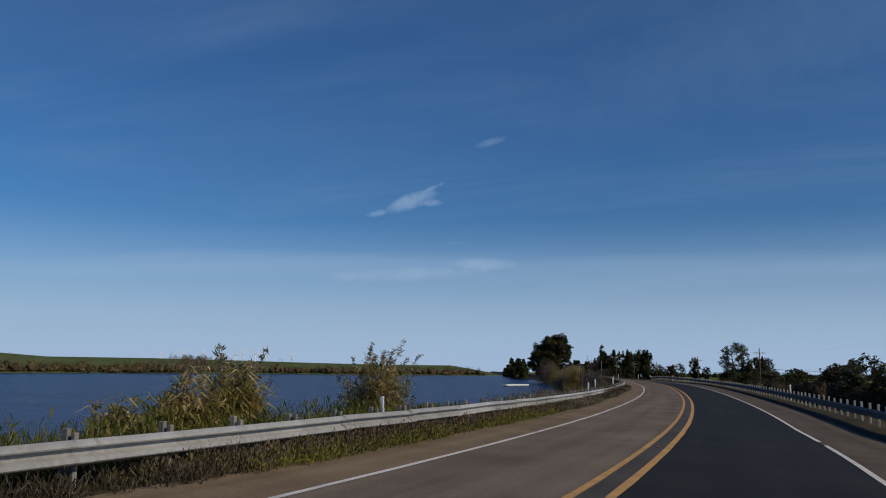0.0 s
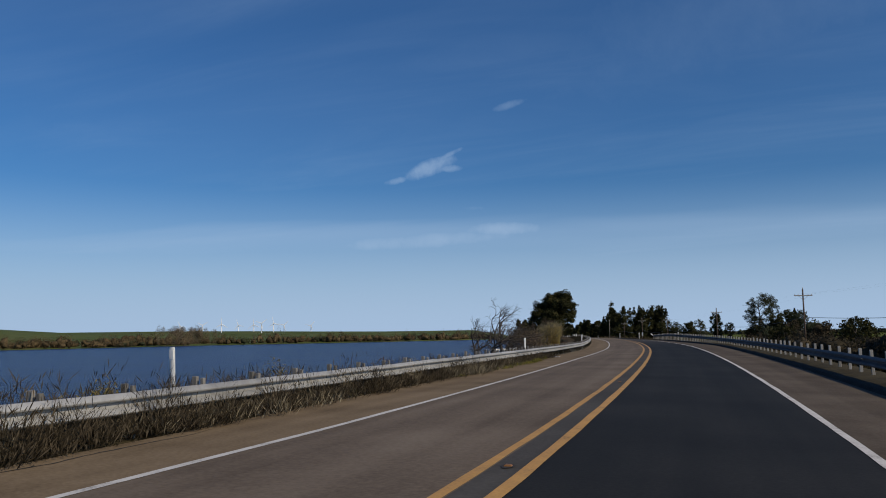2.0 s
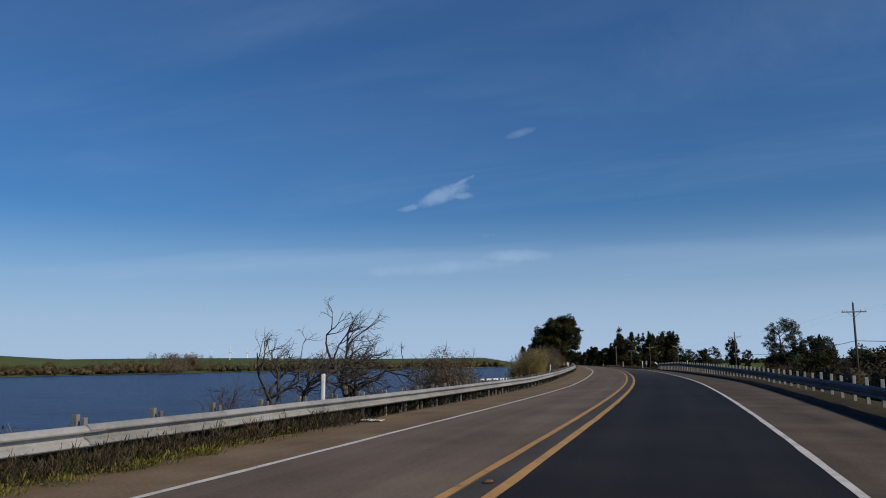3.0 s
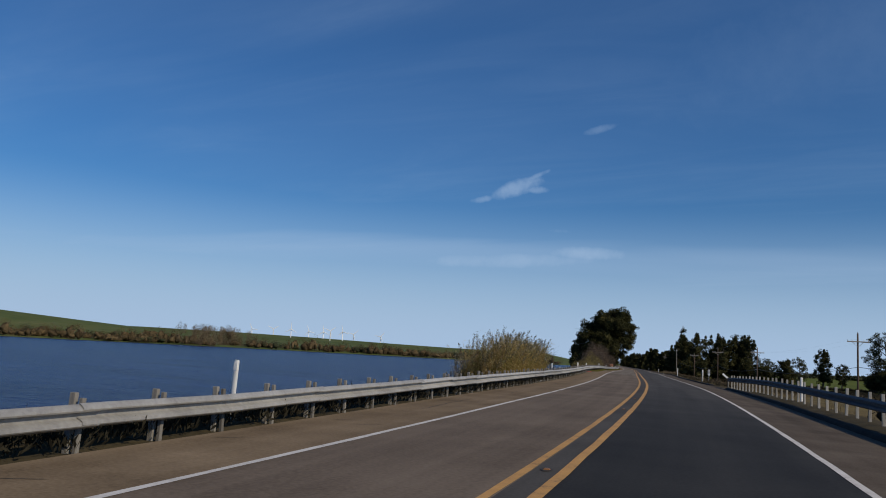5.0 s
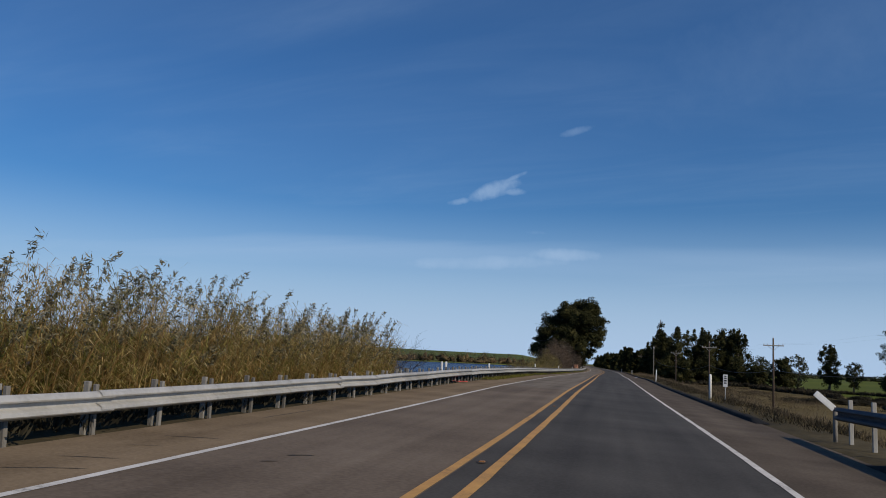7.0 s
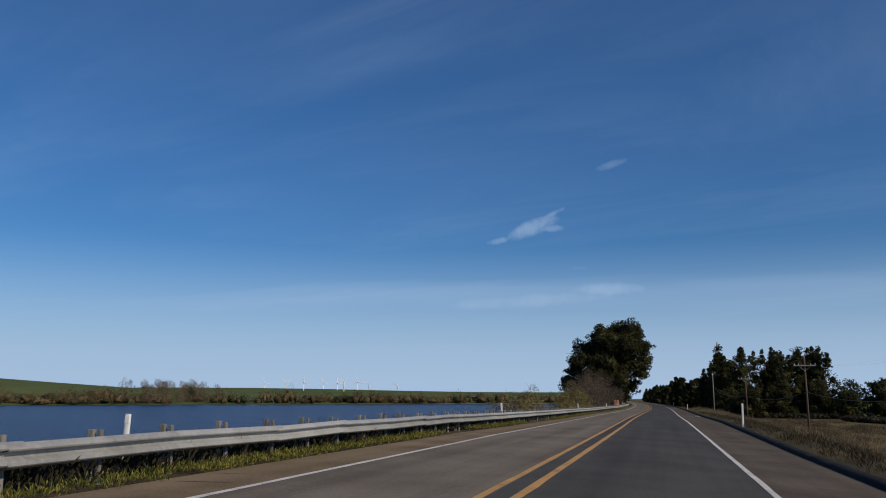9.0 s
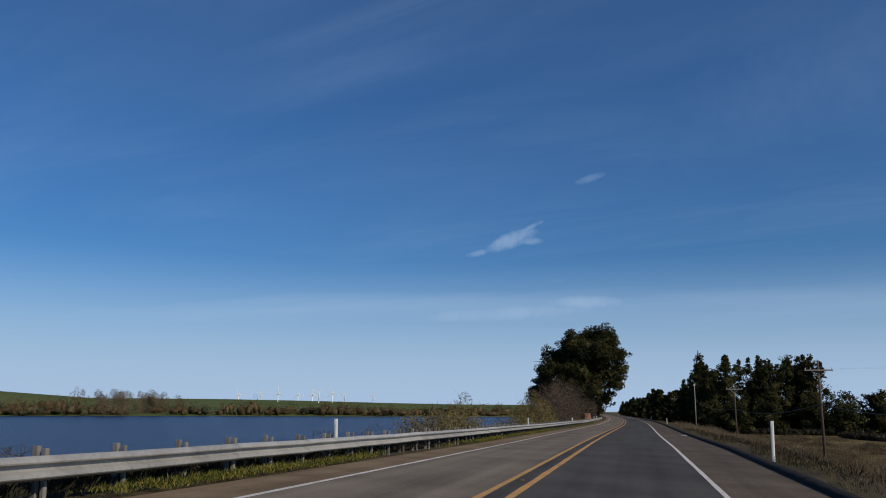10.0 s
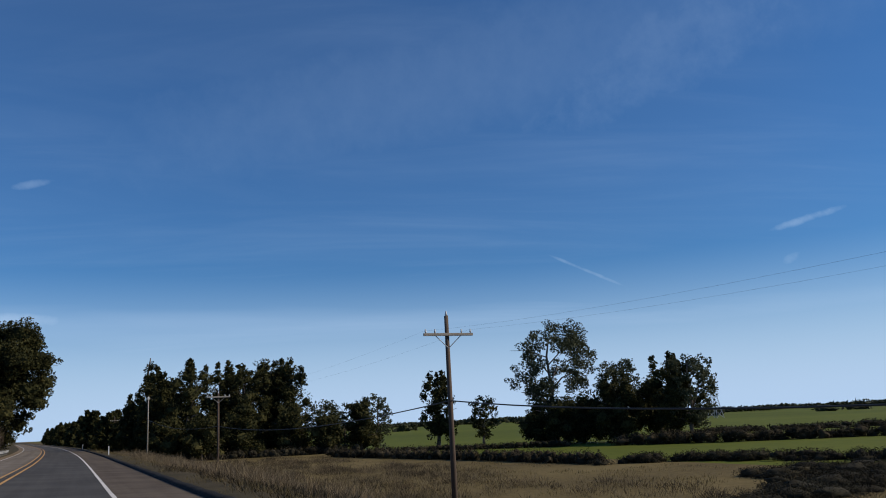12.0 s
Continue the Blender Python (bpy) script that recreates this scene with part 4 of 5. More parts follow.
def rail_reflector(s):
    """A small bent white plate bolted into the rail's groove."""
    root = thing("rail_reflector", stand(s, -rail_off(s) + 0.09, left_top(s) - 0.17), "small bent white reflector plate bolted to the guardrail", "reflector")
    bm = bmesh.new()
    box(bm, (0.05, 0.012, 0.13), (0.05, 0, 0.02), bevel=0.003)
    box(bm, (0.09, 0.012, 0.05), (0.0, 0.0, -0.03), bevel=0.003)
    part("plate", bm, M_REFLECT, root)


rail_reflector(55.4)


# ---- poles and cables ----
def utility_pole(x, y, base, top, arm_z, heading, label, arms=1, seed=0, thick=0.13, box_on=False):
    root = thing("utility_pole", Matrix.Translation((x, y, base)) @ Matrix.Rotation(heading, 4, "Z"), label, "utility pole", "line of poles along the road")
    h = top - base
    # the boxed pole takes the paler arm wood, putting sunlight into its colour
    tube_part("pole", [(0, 0, -0.5), (0.01, 0, h * 0.5), (0, 0, h)], [thick, thick * 0.85, thick * 0.68], M_ARM if box_on else M_POLE, root, 10)
    for k in range(arms):
        z = arm_z - base - 0.7 * k
        bm = bmesh.new()
        box(bm, (2.3, 0.1, 0.12), (0, -0.17, z), bevel=0.01)
        arm = part("crossarm", bm, M_ARM, root, "weathered grey timber crossarm")
        for x_ in (-1.05, -0.62, 0.62, 1.05):
            tube_part("insulator", [(x_, -0.17, z + 0.06), (x_, -0.17, z + 0.12), (x_, -0.17, z + 0.15), (x_, -0.17, z + 0.23)], [0.02, 0.05, 0.035, 0.03], M_INSUL, arm, 7)
        for sx in (-1, 1):
            tube_part("brace", [(sx * 0.6, -0.13, z - 0.04), (0, -0.13, z - 0.6)], [0.018, 0.018], M_STEEL_GREY, arm, 4)
    if arms:
        tube_part("pole_top_insulator", [(0, 0, h), (0, 0, h + 0.06), (0, 0, h + 0.1), (0, 0, h + 0.2)], [0.025, 0.055, 0.04, 0.03], M_INSUL, root, 7)
    if box_on:
        bm = bmesh.new()
        box(bm, (0.3, 0.28, 0.4), (0, -0.28, h - 0.3), bevel=0.02)
        part("transformer_box", bm, M_INSUL, root, "pale grey metal box")
    return root


POLES = [(-5.1, 175.7, -2.6, 6.85, 5.95, 1), (-24.2, 245.3, -2.6, 6.45, 5.5, 1), (-43.2, 294.7, -2.6, 5.6, 4.75, 1), (-57.56, 331.3, -2.6, 6.0, 5.15, 1), (-74.5, 381.5, -2.4, 5.2, 4.85, 1), (-92.0, 430.2, -2.3, 7.3, 6.6, 0)]
for i, (x, y, b, t, a, arms) in enumerate(POLES):
    utility_pole(x, y, b, t, a, 0.24, "utility pole with a metal box, coloured pale grey as if sunlit, by the dark grove" if not arms else "dark brown timber utility pole with one crossarm, in the verge", arms, i, 0.13 if arms else 0.12, box_on=not arms)
utility_pole(18.0, 88.0, -2.6, 6.9, 6.0, 0.2, "dark brown timber utility pole with one crossarm, in the verge")
for k in range(1, 5):
    p = at(470 + 62 * k, 17)
    utility_pole(p.x, p.y, -2.3, 6.2, 5.4, 0.27, "far timber utility pole beside the road")


def cable(name, a, b, sag, r, label, n=16):
    a, b = Vector(a), Vector(b)
    pts = [a.lerp(b, i / n) - Vector((0, 0, sag * 4 * (i / n) * (1 - i / n))) for i in range(n + 1)]
    root = thing("cable", Matrix.Translation(a), label, "cable", "cables between the poles")
    tube_part("strand", [p - a for p in pts], [r] * (n + 1), M_WIRE, root, 5)
    return root


# telephone cable low on the poles, thin wires on the arms
for (x0, y0, b0, t0, a0, k0), (x1, y1, b1, t1, a1, k1) in zip([(18.0, 88.0, -2.6, 6.9, 6.0, 1)] + POLES[:-1], POLES):
    cable("cable", (x0, y0, a0 - 2.85), (x1, y1, a1 - 2.85), 0.75, 0.028, "thick black telephone cable slung low between poles")
    for dx in (-1.0, 1.0):
        if k1:
            cable("wire", (x0 + dx, y0, a0 + 0.2), (x1 + dx, y1, a1 + 0.2), 0.6, 0.002, "thin wire on the pole crossarms")
# ---- trees and brush ----
F = FIELD_Z
# the great eucalyptus beside the road
EUC = [(-10, 0, 7, 2.8), (-8.5, 3, 10.5, 3.0), (-7, -2, 13.0, 3.2), (-4.5, 2, 16.5, 3.6), (-1.5, -3, 19.5, 3.6), (2, 3, 21.5, 3.4), (5.5, -1, 22.2, 3.2), (7.6, 2, 20.6, 2.8), (8.8, -2, 17.0, 2.8), (9.6, 1, 13.2, 2.6), (8.0, -2, 9.4, 2.6), (6.0, 1, 6.0, 2.4), (-8, -3, 4.6, 2.8), (0, -4, 12, 4.2), (4, 3, 14.5, 4.0), (-3.5, -4, 8.5, 3.8), (3, -4, 8, 3.6), (0, 5, 16, 4.0), (5, -5, 17, 3.4), (-3, 4, 11, 4.0), (1, 0, 5, 3.4)]
EUC += [(-6, 0, 3.0, 3.0), (-2, -3, 3.2, 3.2), (3.5, 2, 3.2, 3.0), (6.5, -1, 11.5, 3.2), (-5.5, 0, 8.0, 3.6), (6.5, 0, 17.5, 3.4), (2, -4, 18, 3.6)]
EUC = [(u * 0.98 - d * 0.375, u * 0.375 + d * 0.98, z * 0.935, r * 1.15) for u, d, z, r in EUC]
make_tree("eucalyptus_tree", (-124.5, 449.0, -0.8), 25.0, 11.3, "huge dark rounded eucalyptus overhanging the road edge", 11, "wide", M_LEAF, 26, 0.15, 0.12, 0.5, 0.26, trunks=3, lobes=EUC)
# the grove on the land side
GROVE = [(-100.0, 470.0, 14.0, 4.2, "round"), (-93.5, 445.0, 15.2, 4.4, "round"), (-84.0, 447.0, 15.0, 4.6, "round"), (-78.5, 443.0, 14.6, 4.6, "round"), (-75.0, 452.0, 15.6, 5.0, "round"), (-65.5, 444.0, 9.0, 3.4, "airy"), (-59.0, 446.0, 9.0, 3.6, "shrub"), (-84.5, 434.0, 6.5, 3.8, "shrub"), (-65.0, 438.0, 6.5, 3.6, "shrub"), (-105.0, 490.0, 22.5, 3.4, "spire"), (-97.0, 462.0, 15.5, 4.6, "round"), (-87.4, 440.0, 15.8, 4.8, "round"), (-82.3, 454.0, 16.2, 4.6, "round"), (-75.3, 449.0, 17.0, 5.6, "round"), (-71.5, 447.0, 15.6, 4.4, "round"), (-62.0, 449.0, 8.6, 3.2, "airy"), (-104.0, 474.0, 12.0, 4.4, "round"), (-92.0, 450.0, 13.0, 4.5, "round"), (-56.0, 455.0, 10.0, 3.6, "airy"), (-79.0, 438.0, 8.5, 4.2, "shrub"), (-90.0, 436.0, 7.0, 3.6, "shrub"), (-71.0, 441.0, 8.0, 4.0, "shrub")]
for i, (x, y, h, r, kind) in enumerate(GROVE):
    make_tree("grove_tree", (x, y, F), h, r, {"spire": "tall pointed eucalyptus rising over the grove", "airy": "thin grey-green young tree at the grove's edge", "shrub": "dense dark shrub under the grove trees"}.get(kind, "dense dark evergreen tree in the roadside grove"), 30 + i, kind, M_LEAF_GREY if kind == "airy" else M_LEAF, 19, 0.24, 0.04, 0.46, 0.24, group="roadside grove")
FIELD_TREES = [(-46.6, 435.8, 12.8, 3.3, "round", M_LEAF), (-40.1, 428.0, 8.2, 2.4, "airy", M_LEAF), (-27.5, 431.0, 19.6, 7.2, "airy", M_LEAF_GREY), (-18.0, 426.0, 13.0, 4.4, "airy", M_LEAF_GREY), (-21.0, 420.0, 9.0, 4.6, "round", M_LEAF), (-14.0, 413.0, 12.0, 4.2, "round", M_LEAF), (-12.6, 411.0, 12.6, 4.2, "airy", M_LEAF_GREY), (-31.5, 428.0, 5.5, 3.4, "shrub", M_LEAF), (-24.5, 426.0, 6.5, 3.8, "shrub", M_LEAF), (-15.0, 420.0, 9.5, 4.2, "shrub", M_LEAF), (-28.0, 424.0, 6.5, 3.6, "shrub", M_LEAF)]
for i, (x, y, h, r, kind, mat) in enumerate(FIELD_TREES):
    make_tree("field_tree", (x, y, F), h, r, "open-crowned grey-green tree at the field's edge" if kind == "airy" else "dark leafy tree at the field's edge", 60 + i, kind, mat, 26 if kind != "airy" else 46, 0.24, 0.12 if kind != "airy" else 0.16, 0.42 if kind != "airy" else 0.36, 0.22, group="trees along the field")
# the row that goes on along the road, and brush on both sides of it
rng = np.random.default_rng(77)
for i in range(18):
    s, o = 520 + 26 * i + rng.uniform(-6, 6), rng.uniform(13, 24)
    make_tree("row_tree", at(s, o), rng.uniform(6.5, 10.5), rng.uniform(4, 6), "dark evergreen tree in the far roadside row", 90 + i, "round", M_LEAF, 1.9, 0.3, 0.05, 1.4, 0.8, group="far roadside row")
for i in range(6):
    s, o = 640 + 45 * i, -rng.uniform(14, 24)
    make_tree("row_tree", at(s, o), rng.uniform(13, 18) - 1.3 * i, rng.uniform(6, 8), "dark evergreen tree in the far roadside row", 120 + i, "round", M_LEAF, 1.9, 0.3, 0.05, 1.4, 0.8, group="far roadside row")
# shrubs between the land-side rail and the fields
LEVEE_SHRUBS = [(157, 33, 6.2, 3.0), (166, 36, 6.6, 3.0), (188, 34, 5.8, 2.8), (104, 26, 6.4, 2.6), (110, 31, 7.2, 3.0), (117, 27, 6.2, 2.4), (123, 33, 7.8, 3.2), (129, 26, 6.6, 2.6), (136, 30, 8.0, 3.0), (143, 27, 6.4, 2.8), (150, 32, 7.0, 3.0), (173, 29, 5.8, 2.6), (181, 27, 5.4, 2.4), (197, 30, 5.6, 2.8), (206, 28, 5.2, 2.6), (216, 32, 5.6, 2.8), (226, 30, 5.0, 2.6), (90, 30, 6.6, 2.8), (97, 34, 7.0, 3.0)]
for i, (s, o, h, r) in enumerate(LEVEE_SHRUBS):
    make_tree("shrub", at(s, o), h, r, "straggling brown-green shrub below the levee", 140 + i, ("shrub", "airy")[i % 3 == 2], (M_BELT, M_LEAF_GREY, M_LEAF)[i % 3], 26, 0.24, 0.05, 0.4, 0.2, group="shrubs below the levee", category="shrub")


def brush(name, p, rx, rz, mat, label, seed, n=16, density=60, long=0.32, wide=0.06, group="", twigs=True):
    """A rounded thicket of fine stems and small leaves."""
    g = np.random.default_rng(seed)
    root = thing(name, Matrix.Translation(p), label, "bush", group)
    blobs = []
    for i in range(n):
        a, d, h = g.uniform(0, 6.28), math.sqrt(g.uniform(0, 1)), g.uniform(0, 1)
        k = math.sqrt(max(0.1, 1 - 0.8 * d * d))
        blobs.append((math.cos(a) * d * rx * 0.8, math.sin(a) * d * rx * 0.8, rz * k * (0.12 + 0.74 * h), rx * g.uniform(0.2, 0.36), rz * g.uniform(0.2, 0.34)))
    if twigs:
        v, f = [], []
        for i in range(40):
            a, t = g.uniform(0, 6.28), g.uniform(0.1, 0.8)
            d = Vector((math.cos(a) * t, math.sin(a) * t, 1)).normalized()
            q = Vector((math.cos(a), math.sin(a), 0)) * rx * 0.3 * g.uniform(0, 1)
            branch_into(g, v, f, q, d, rz * g.uniform(0.35, 0.6), 0.02, 1, Vector((0, 0, 0.2)), 0.5)
        tagged(mesh_ob("thatch", v, f, M_TWIG, root), kind="stuff")
    quads("foliage", blob_cards(g, blobs, density, long, wide), mat, root)
    return root


# thickets at the foot of the great tree
for i, (s, o, rx, rz, mat, lab) in enumerate([(452, -13, 5.4, 12.0, M_THICKET, "tall grey-brown leafless thicket under the eucalyptus"), (441, -12, 5.0, 10.0, M_THICKET, "tall grey-brown leafless thicket under the eucalyptus"), (462, -9.5, 4.2, 8.0, M_THICKET, "tall grey-brown leafless thicket under the eucalyptus"), (430, -12.5, 5.2, 11.0, M_THICKET, "tall grey-brown leafless thicket under the eucalyptus"), (418, -12, 4.6, 10.0, M_BROWN, "brown thicket on the bank"), (404, -12, 4.4, 9.4, M_BROWN, "brown thicket on the bank"), (390, -12, 4.2, 8.6, M_THICKET, "grey-brown leafless thicket on the bank"), (378, -11.5, 3.8, 6.4, M_GOLD, "golden willow thicket on the bank"), (353, -11.5, 3.0, 3.8, M_GOLD, "golden willow thicket on the bank"), (367, -11.5, 3.6, 5.6, M_GOLD, "golden willow thicket on the bank"), (316, -10.5, 2.6, 4.2, M_GOLD, "golden willow thicket on the bank"), (310, -10.5, 2.4, 3.4, M_GOLD, "golden willow thicket on the bank"), (322, -11, 2.2, 3.2, M_GOLD, "golden willow thicket on the bank")]):
    brush("thicket", at(s, o), rx, rz, mat, lab, 200 + i, 30, 52 if rx > 3 else 120, 0.46 if rx > 3 else 0.3, 0.056 if rx > 3 else 0.035, "thickets on the bank")
# brown brush on the bank at the first bend
for i, (s, o, rx, rz) in enumerate([(66, -11, 2.4, 1.5), (71, -11, 2.2, 1.9), (77, -10.5, 2.4, 1.6), (83, -11, 2.6, 1.9), (90, -10.6, 2.4, 1.7), (96, -10.5, 2.2, 1.6), (128, -9.8, 2.2, 3.3), (131.5, -10.2, 2.4, 3.7), (58, -12.5, 2.2, 1.6), (63, -13, 2.6, 2.0), (68, -13.5, 2.6, 2.2), (74, -13.5, 2.8, 2.4), (80, -13, 2.6, 2.4), (86, -13.5, 2.8, 2.6), (92, -13, 2.6, 2.5), (98, -13.5, 2.6, 2.4), (52, -11.5, 2.0, 1.4), (60, -10.4, 1.8, 1.4)]):
    brush("bank_brush", at(s, o), rx, max(rz, 0.25 - surf(s, o)) if o < -10.8 else rz, (M_BROWN, M_GOLD)[i % 2], "low reddish-brown brush on the river bank", 230 + i, 22, 200, 0.18, 0.035, "brush on the river bank")
WIND = Vector((0.85, 0.5, 0))
bare_tree("bare_tree", at(113.9, -10.0), 5.5, "leafless windswept tree on the river bank", 3, WIND, 2, 5, 0.62, 0.15, "leafless trees on the bank")
bare_tree("bare_tree", at(109.4, -10.0), 4.4, "leafless windswept tree on the river bank", 8, WIND, 2, 5, 0.66, 0.12, "leafless trees on the bank")
bare_tree("bare_tree", at(130.0, -10.4), 4.4, "low leafless windswept tree on the river bank", 12, WIND * 1.4, 4, 4, 0.6, 0.05, "leafless trees on the bank")
bare_tree("bare_shrub", at(241.0, -11.6), 6.8, "leafless shrub beside the reed bed", 15, Vector((0.2, 0.1, 0)), 3, 4, 0.7, 0.05, category="shrub")
bare_tree("bare_shrub", at(238.6, -11.2), 5.8, "leafless shrub beside the reed bed", 16, Vector((0.2, 0.1, 0)), 2, 4, 0.6, 0.04, category="shrub")
for i, (s, o, h) in enumerate([(104, -9.5, 2.2), (107, -10, 2.4), (271, -9, 1.3), (288, -9, 1.5), (293, -9, 1.6), (262, -9, 1.2), (300, -9, 1.4), (317, -10, 4.4)]):
    bare_tree("bare_shrub", at(s, o), h, "small leafless brown shrub on the bank", 300 + i, Vector((0.2, 0.1, 0)), 4, 3, 0.6, 0.025, "small leafless shrubs", "shrub")

# reeds
for i, (s, o, w, d, h, n) in enumerate([(13.2, -9.2, 0.9, 0.9, 1.15, 14), (15.0, -9.2, 1.2, 1.1, 1.55, 36), (16.9, -9.2, 1.3, 1.2, 1.8, 60), (30.6, -11.6, 2.3, 2.0, 4.3, 230)]):
    reed_clump(s, o, w, d, h, n, 400 + i, "clump of grey-green reeds with a few tall plumes behind the guardrail", 0.7, 0.3, leaf=0.03)
for i in range(7):
    s = 207.6 + 4.7 * i
    reed_clump(s, -12.8, 5.4, 4.6, 3.75 - 0.1 * i + surf(s, -10.4) - surf(s, -12.8) - (0.2 if i == 0 else 0), 680, 410 + i, "dense bed of tall golden reeds with feathery plumes", 0.45, 0.26)

# ---- verges ----
def scrub(name, spots, size, mat, label, seed, category="grass", long=0.3, wide=0.016, density=420, tall=0.8):
    """Low tufted growth: small tufts of fine upright blades, as one piece of stuff."""
    g = np.random.default_rng(seed)
    out = []
    for x, y, z in spots:
        r = size * g.uniform(0.5, 1.4)
        k = max(8, int(density * r * r))
        a, d = g.uniform(0, 2 * np.pi, k), r * np.sqrt(g.uniform(0, 1, k))
        foot = np.stack([x + np.cos(a) * d, y + np.sin(a) * d, z - 0.03 + 0 * a], 1)
        h = long * g.uniform(0.4, 1.3, k) * tall * (1.15 - 0.6 * (d / r) ** 2)
        le = h * g.uniform(0.1, 0.75, k)
        b = a + g.normal(size=k) * 0.9
        tip = foot + np.stack([np.cos(b) * le, np.sin(b) * le, h], 1)
        sd = np.stack([-np.sin(b), np.cos(b), 0 * b], 1) * (wide * g.uniform(0.6, 1.4, k))[:, None]
        mid = foot * 0.5 + tip * 0.5 + np.stack([0 * h, 0 * h, 0.12 * h], 1)
        out.append(np.stack([foot - sd * 0.5, mid - sd * 0.5, tip, mid + sd * 0.5], 1).reshape(-1, 3))
    return tagged(quads(name, np.concatenate(out), mat), label, category, kind="stuff")


rng = np.random.default_rng(9)
# under and before the waterside rail
scrub("verge_weeds", spots_on_road(rng, 300, 2, 104, -7.3, -5.1, 0, 0.3), 0.24, M_GRASS, "matted dry straw weeds under the guardrail", 2, "weeds", 0.26, 0.010, 380)
scrub("verge_weeds", spots_on_road(rng, 520, 234, 400, -7.4, -5.15, 0, 0.2), 0.26, M_WEED, "low yellow-green weeds under the guardrail", 4, "weeds", 0.13, 0.022, 300)
scrub("verge_weeds", spots_on_road(rng, 260, 234, 400, -7.4, -5.3, 0, 0.4), 0.26, M_GRASS, "dry straw weeds under the guardrail", 5, "weeds", 0.2, 0.012, 300)
scrub("verge_weeds", spots_on_road(rng, 120, 100, 238, -6.6, -6.0, 0, 0.5), 0.2, M_GRASS, "dry straw weeds at the guardrail posts", 15, "weeds", 0.12, 0.012, 260)


def weed_mass(s0, s1, o0, o1, n, size, tall, mat, label, seed, k=60, long=0.10, wide=0.02, patch=0.25):
    """Bushy growth: many small clumps of fine leaves and stalks, as one piece of stuff."""
    g = np.random.default_rng(seed)
    out = []
    for x, y, z in spots_on_road(g, n, s0, s1, o0, o1, 0, patch):
        r, h = size * g.uniform(0.6, 1.4), tall * g.uniform(0.35, 1.25)
        d = g.normal(size=(k, 3))
        d /= np.linalg.norm(d, axis=1, keepdims=True)
        c = d * (g.uniform(0.1, 1.0, k) ** 0.5)[:, None] * np.array([r, r, h])
        c[:, 2] = np.abs(c[:, 2])
        up = np.stack([d[:, 0] * 0.5 + g.normal(size=k) * 0.35, d[:, 1] * 0.5 + g.normal(size=k) * 0.35, 0.5 + g.uniform(0, 0.8, k)], 1)
        up /= np.linalg.norm(up, axis=1, keepdims=True)
        sd = np.cross(up, g.normal(size=(k, 3)))
        sd *= (wide * g.uniform(0.5, 1.3, k) / 2 / (np.linalg.norm(sd, axis=1) + 1e-9))[:, None]
        up *= (long * g.uniform(0.5, 1.6, k))[:, None]
        c += np.array([x, y, z])
        out.append(np.stack([c, c + up * 0.5 + sd, c + up, c + up * 0.5 - sd], 1).reshape(-1, 3))
    return tagged(quads("verge_weeds", np.concatenate(out), mat), label, "weeds", kind="stuff")


weed_mass(24, 64, -5.7, -4.85, 330, 0.2, 0.12, M_DEAD, "low brown weeds on the shoulder's edge", 35, 50, 0.08, 0.012)
weed_mass(4, 36, -5.75, -5.0, 620, 0.26, 0.30, M_BROWN, "brown withered leaves under the guardrail", 49, 46, 0.08, 0.03)
weed_mass(4, 36, -5.7, -4.75, 700, 0.25, 0.24, M_WEED_LIT, "low olive-green weeds under the guardrail", 36, 50, 0.07, 0.02)
weed_mass(4, 100, -7.2, -5.2, 1000, 0.24, 0.24, M_DEAD, "bushy grey-brown dead weeds under the guardrail", 31, 48, 0.13, 0.015, 0.05)
weed_mass(4, 104, -7.0, -5.1, 620, 0.2, 0.16, M_WEED, "low olive-green weeds under the guardrail", 32, 50, 0.09, 0.014, 0.1)
# weeds in near-black hedge colour, which paints in the rail's shadow behind it
weed_mass(4, 104, -7.3, -6.1, 1000, 0.26, 0.2, M_HEDGE, "dead weeds behind the guardrail, coloured near black for the shade of the rail", 33, 20, 0.15, 0.04, 0.0)
weed_mass(98, 240, -7.5, -6.2, 1700, 0.3, 0.24, M_HEDGE, "dead weeds behind the guardrail, coloured near black for the shade of the rail", 34, 18, 0.16, 0.046, 0.0)
weed_mass(236, 400, -6.2, -5.1, 900, 0.22, 0.07, M_WEED, "low yellow-green weeds along the shoulder's edge", 37, 26, 0.09, 0.022)
# near black again, for the shade behind the rail
weed_mass(236, 380, -7.0, -5.85, 1300, 0.3, 0.2, M_HEDGE, "dead weeds behind the guardrail, coloured near black for the shade of the rail", 38, 16, 0.15, 0.046, 0.0)
weed_mass(2, 27, -9.6, -7.0, 330, 0.32, 0.34, M_WEED, "green weeds on the river bank", 39, 36, 0.16, 0.024, 0.1)
weed_mass(34, 86, -5.9, -4.75, 520, 0.26, 0.22, M_DEAD, "bushy grey-brown dead weeds before the guardrail", 45, 60, 0.13, 0.016, 0.15)
weed_mass(36, 84, -5.7, -4.7, 300, 0.24, 0.2, M_STRAW, "pale fallen stalks before the guardrail", 46, 40, 0.2, 0.012, 0.3)
weed_mass(60, 84, -6.6, -5.2, 130, 0.3, 0.62, M_DEAD, "tall grey-brown weeds leaning over the guardrail", 47, 90, 0.16, 0.014, 0.2)
weed_mass(2, 40, -9.4, -6.4, 420, 0.36, 0.42, M_WEED, "green weeds on the river bank", 48, 40, 0.18, 0.026, 0.1)
# a denser near-black layer deepens the painted shade under the rail
weed_mass(96, 242, -6.9, -5.72, 2200, 0.3, 0.3, M_HEDGE, "dead weeds close behind the guardrail, coloured near black for the shade of the rail", 50, 20, 0.15, 0.04, 0.0)
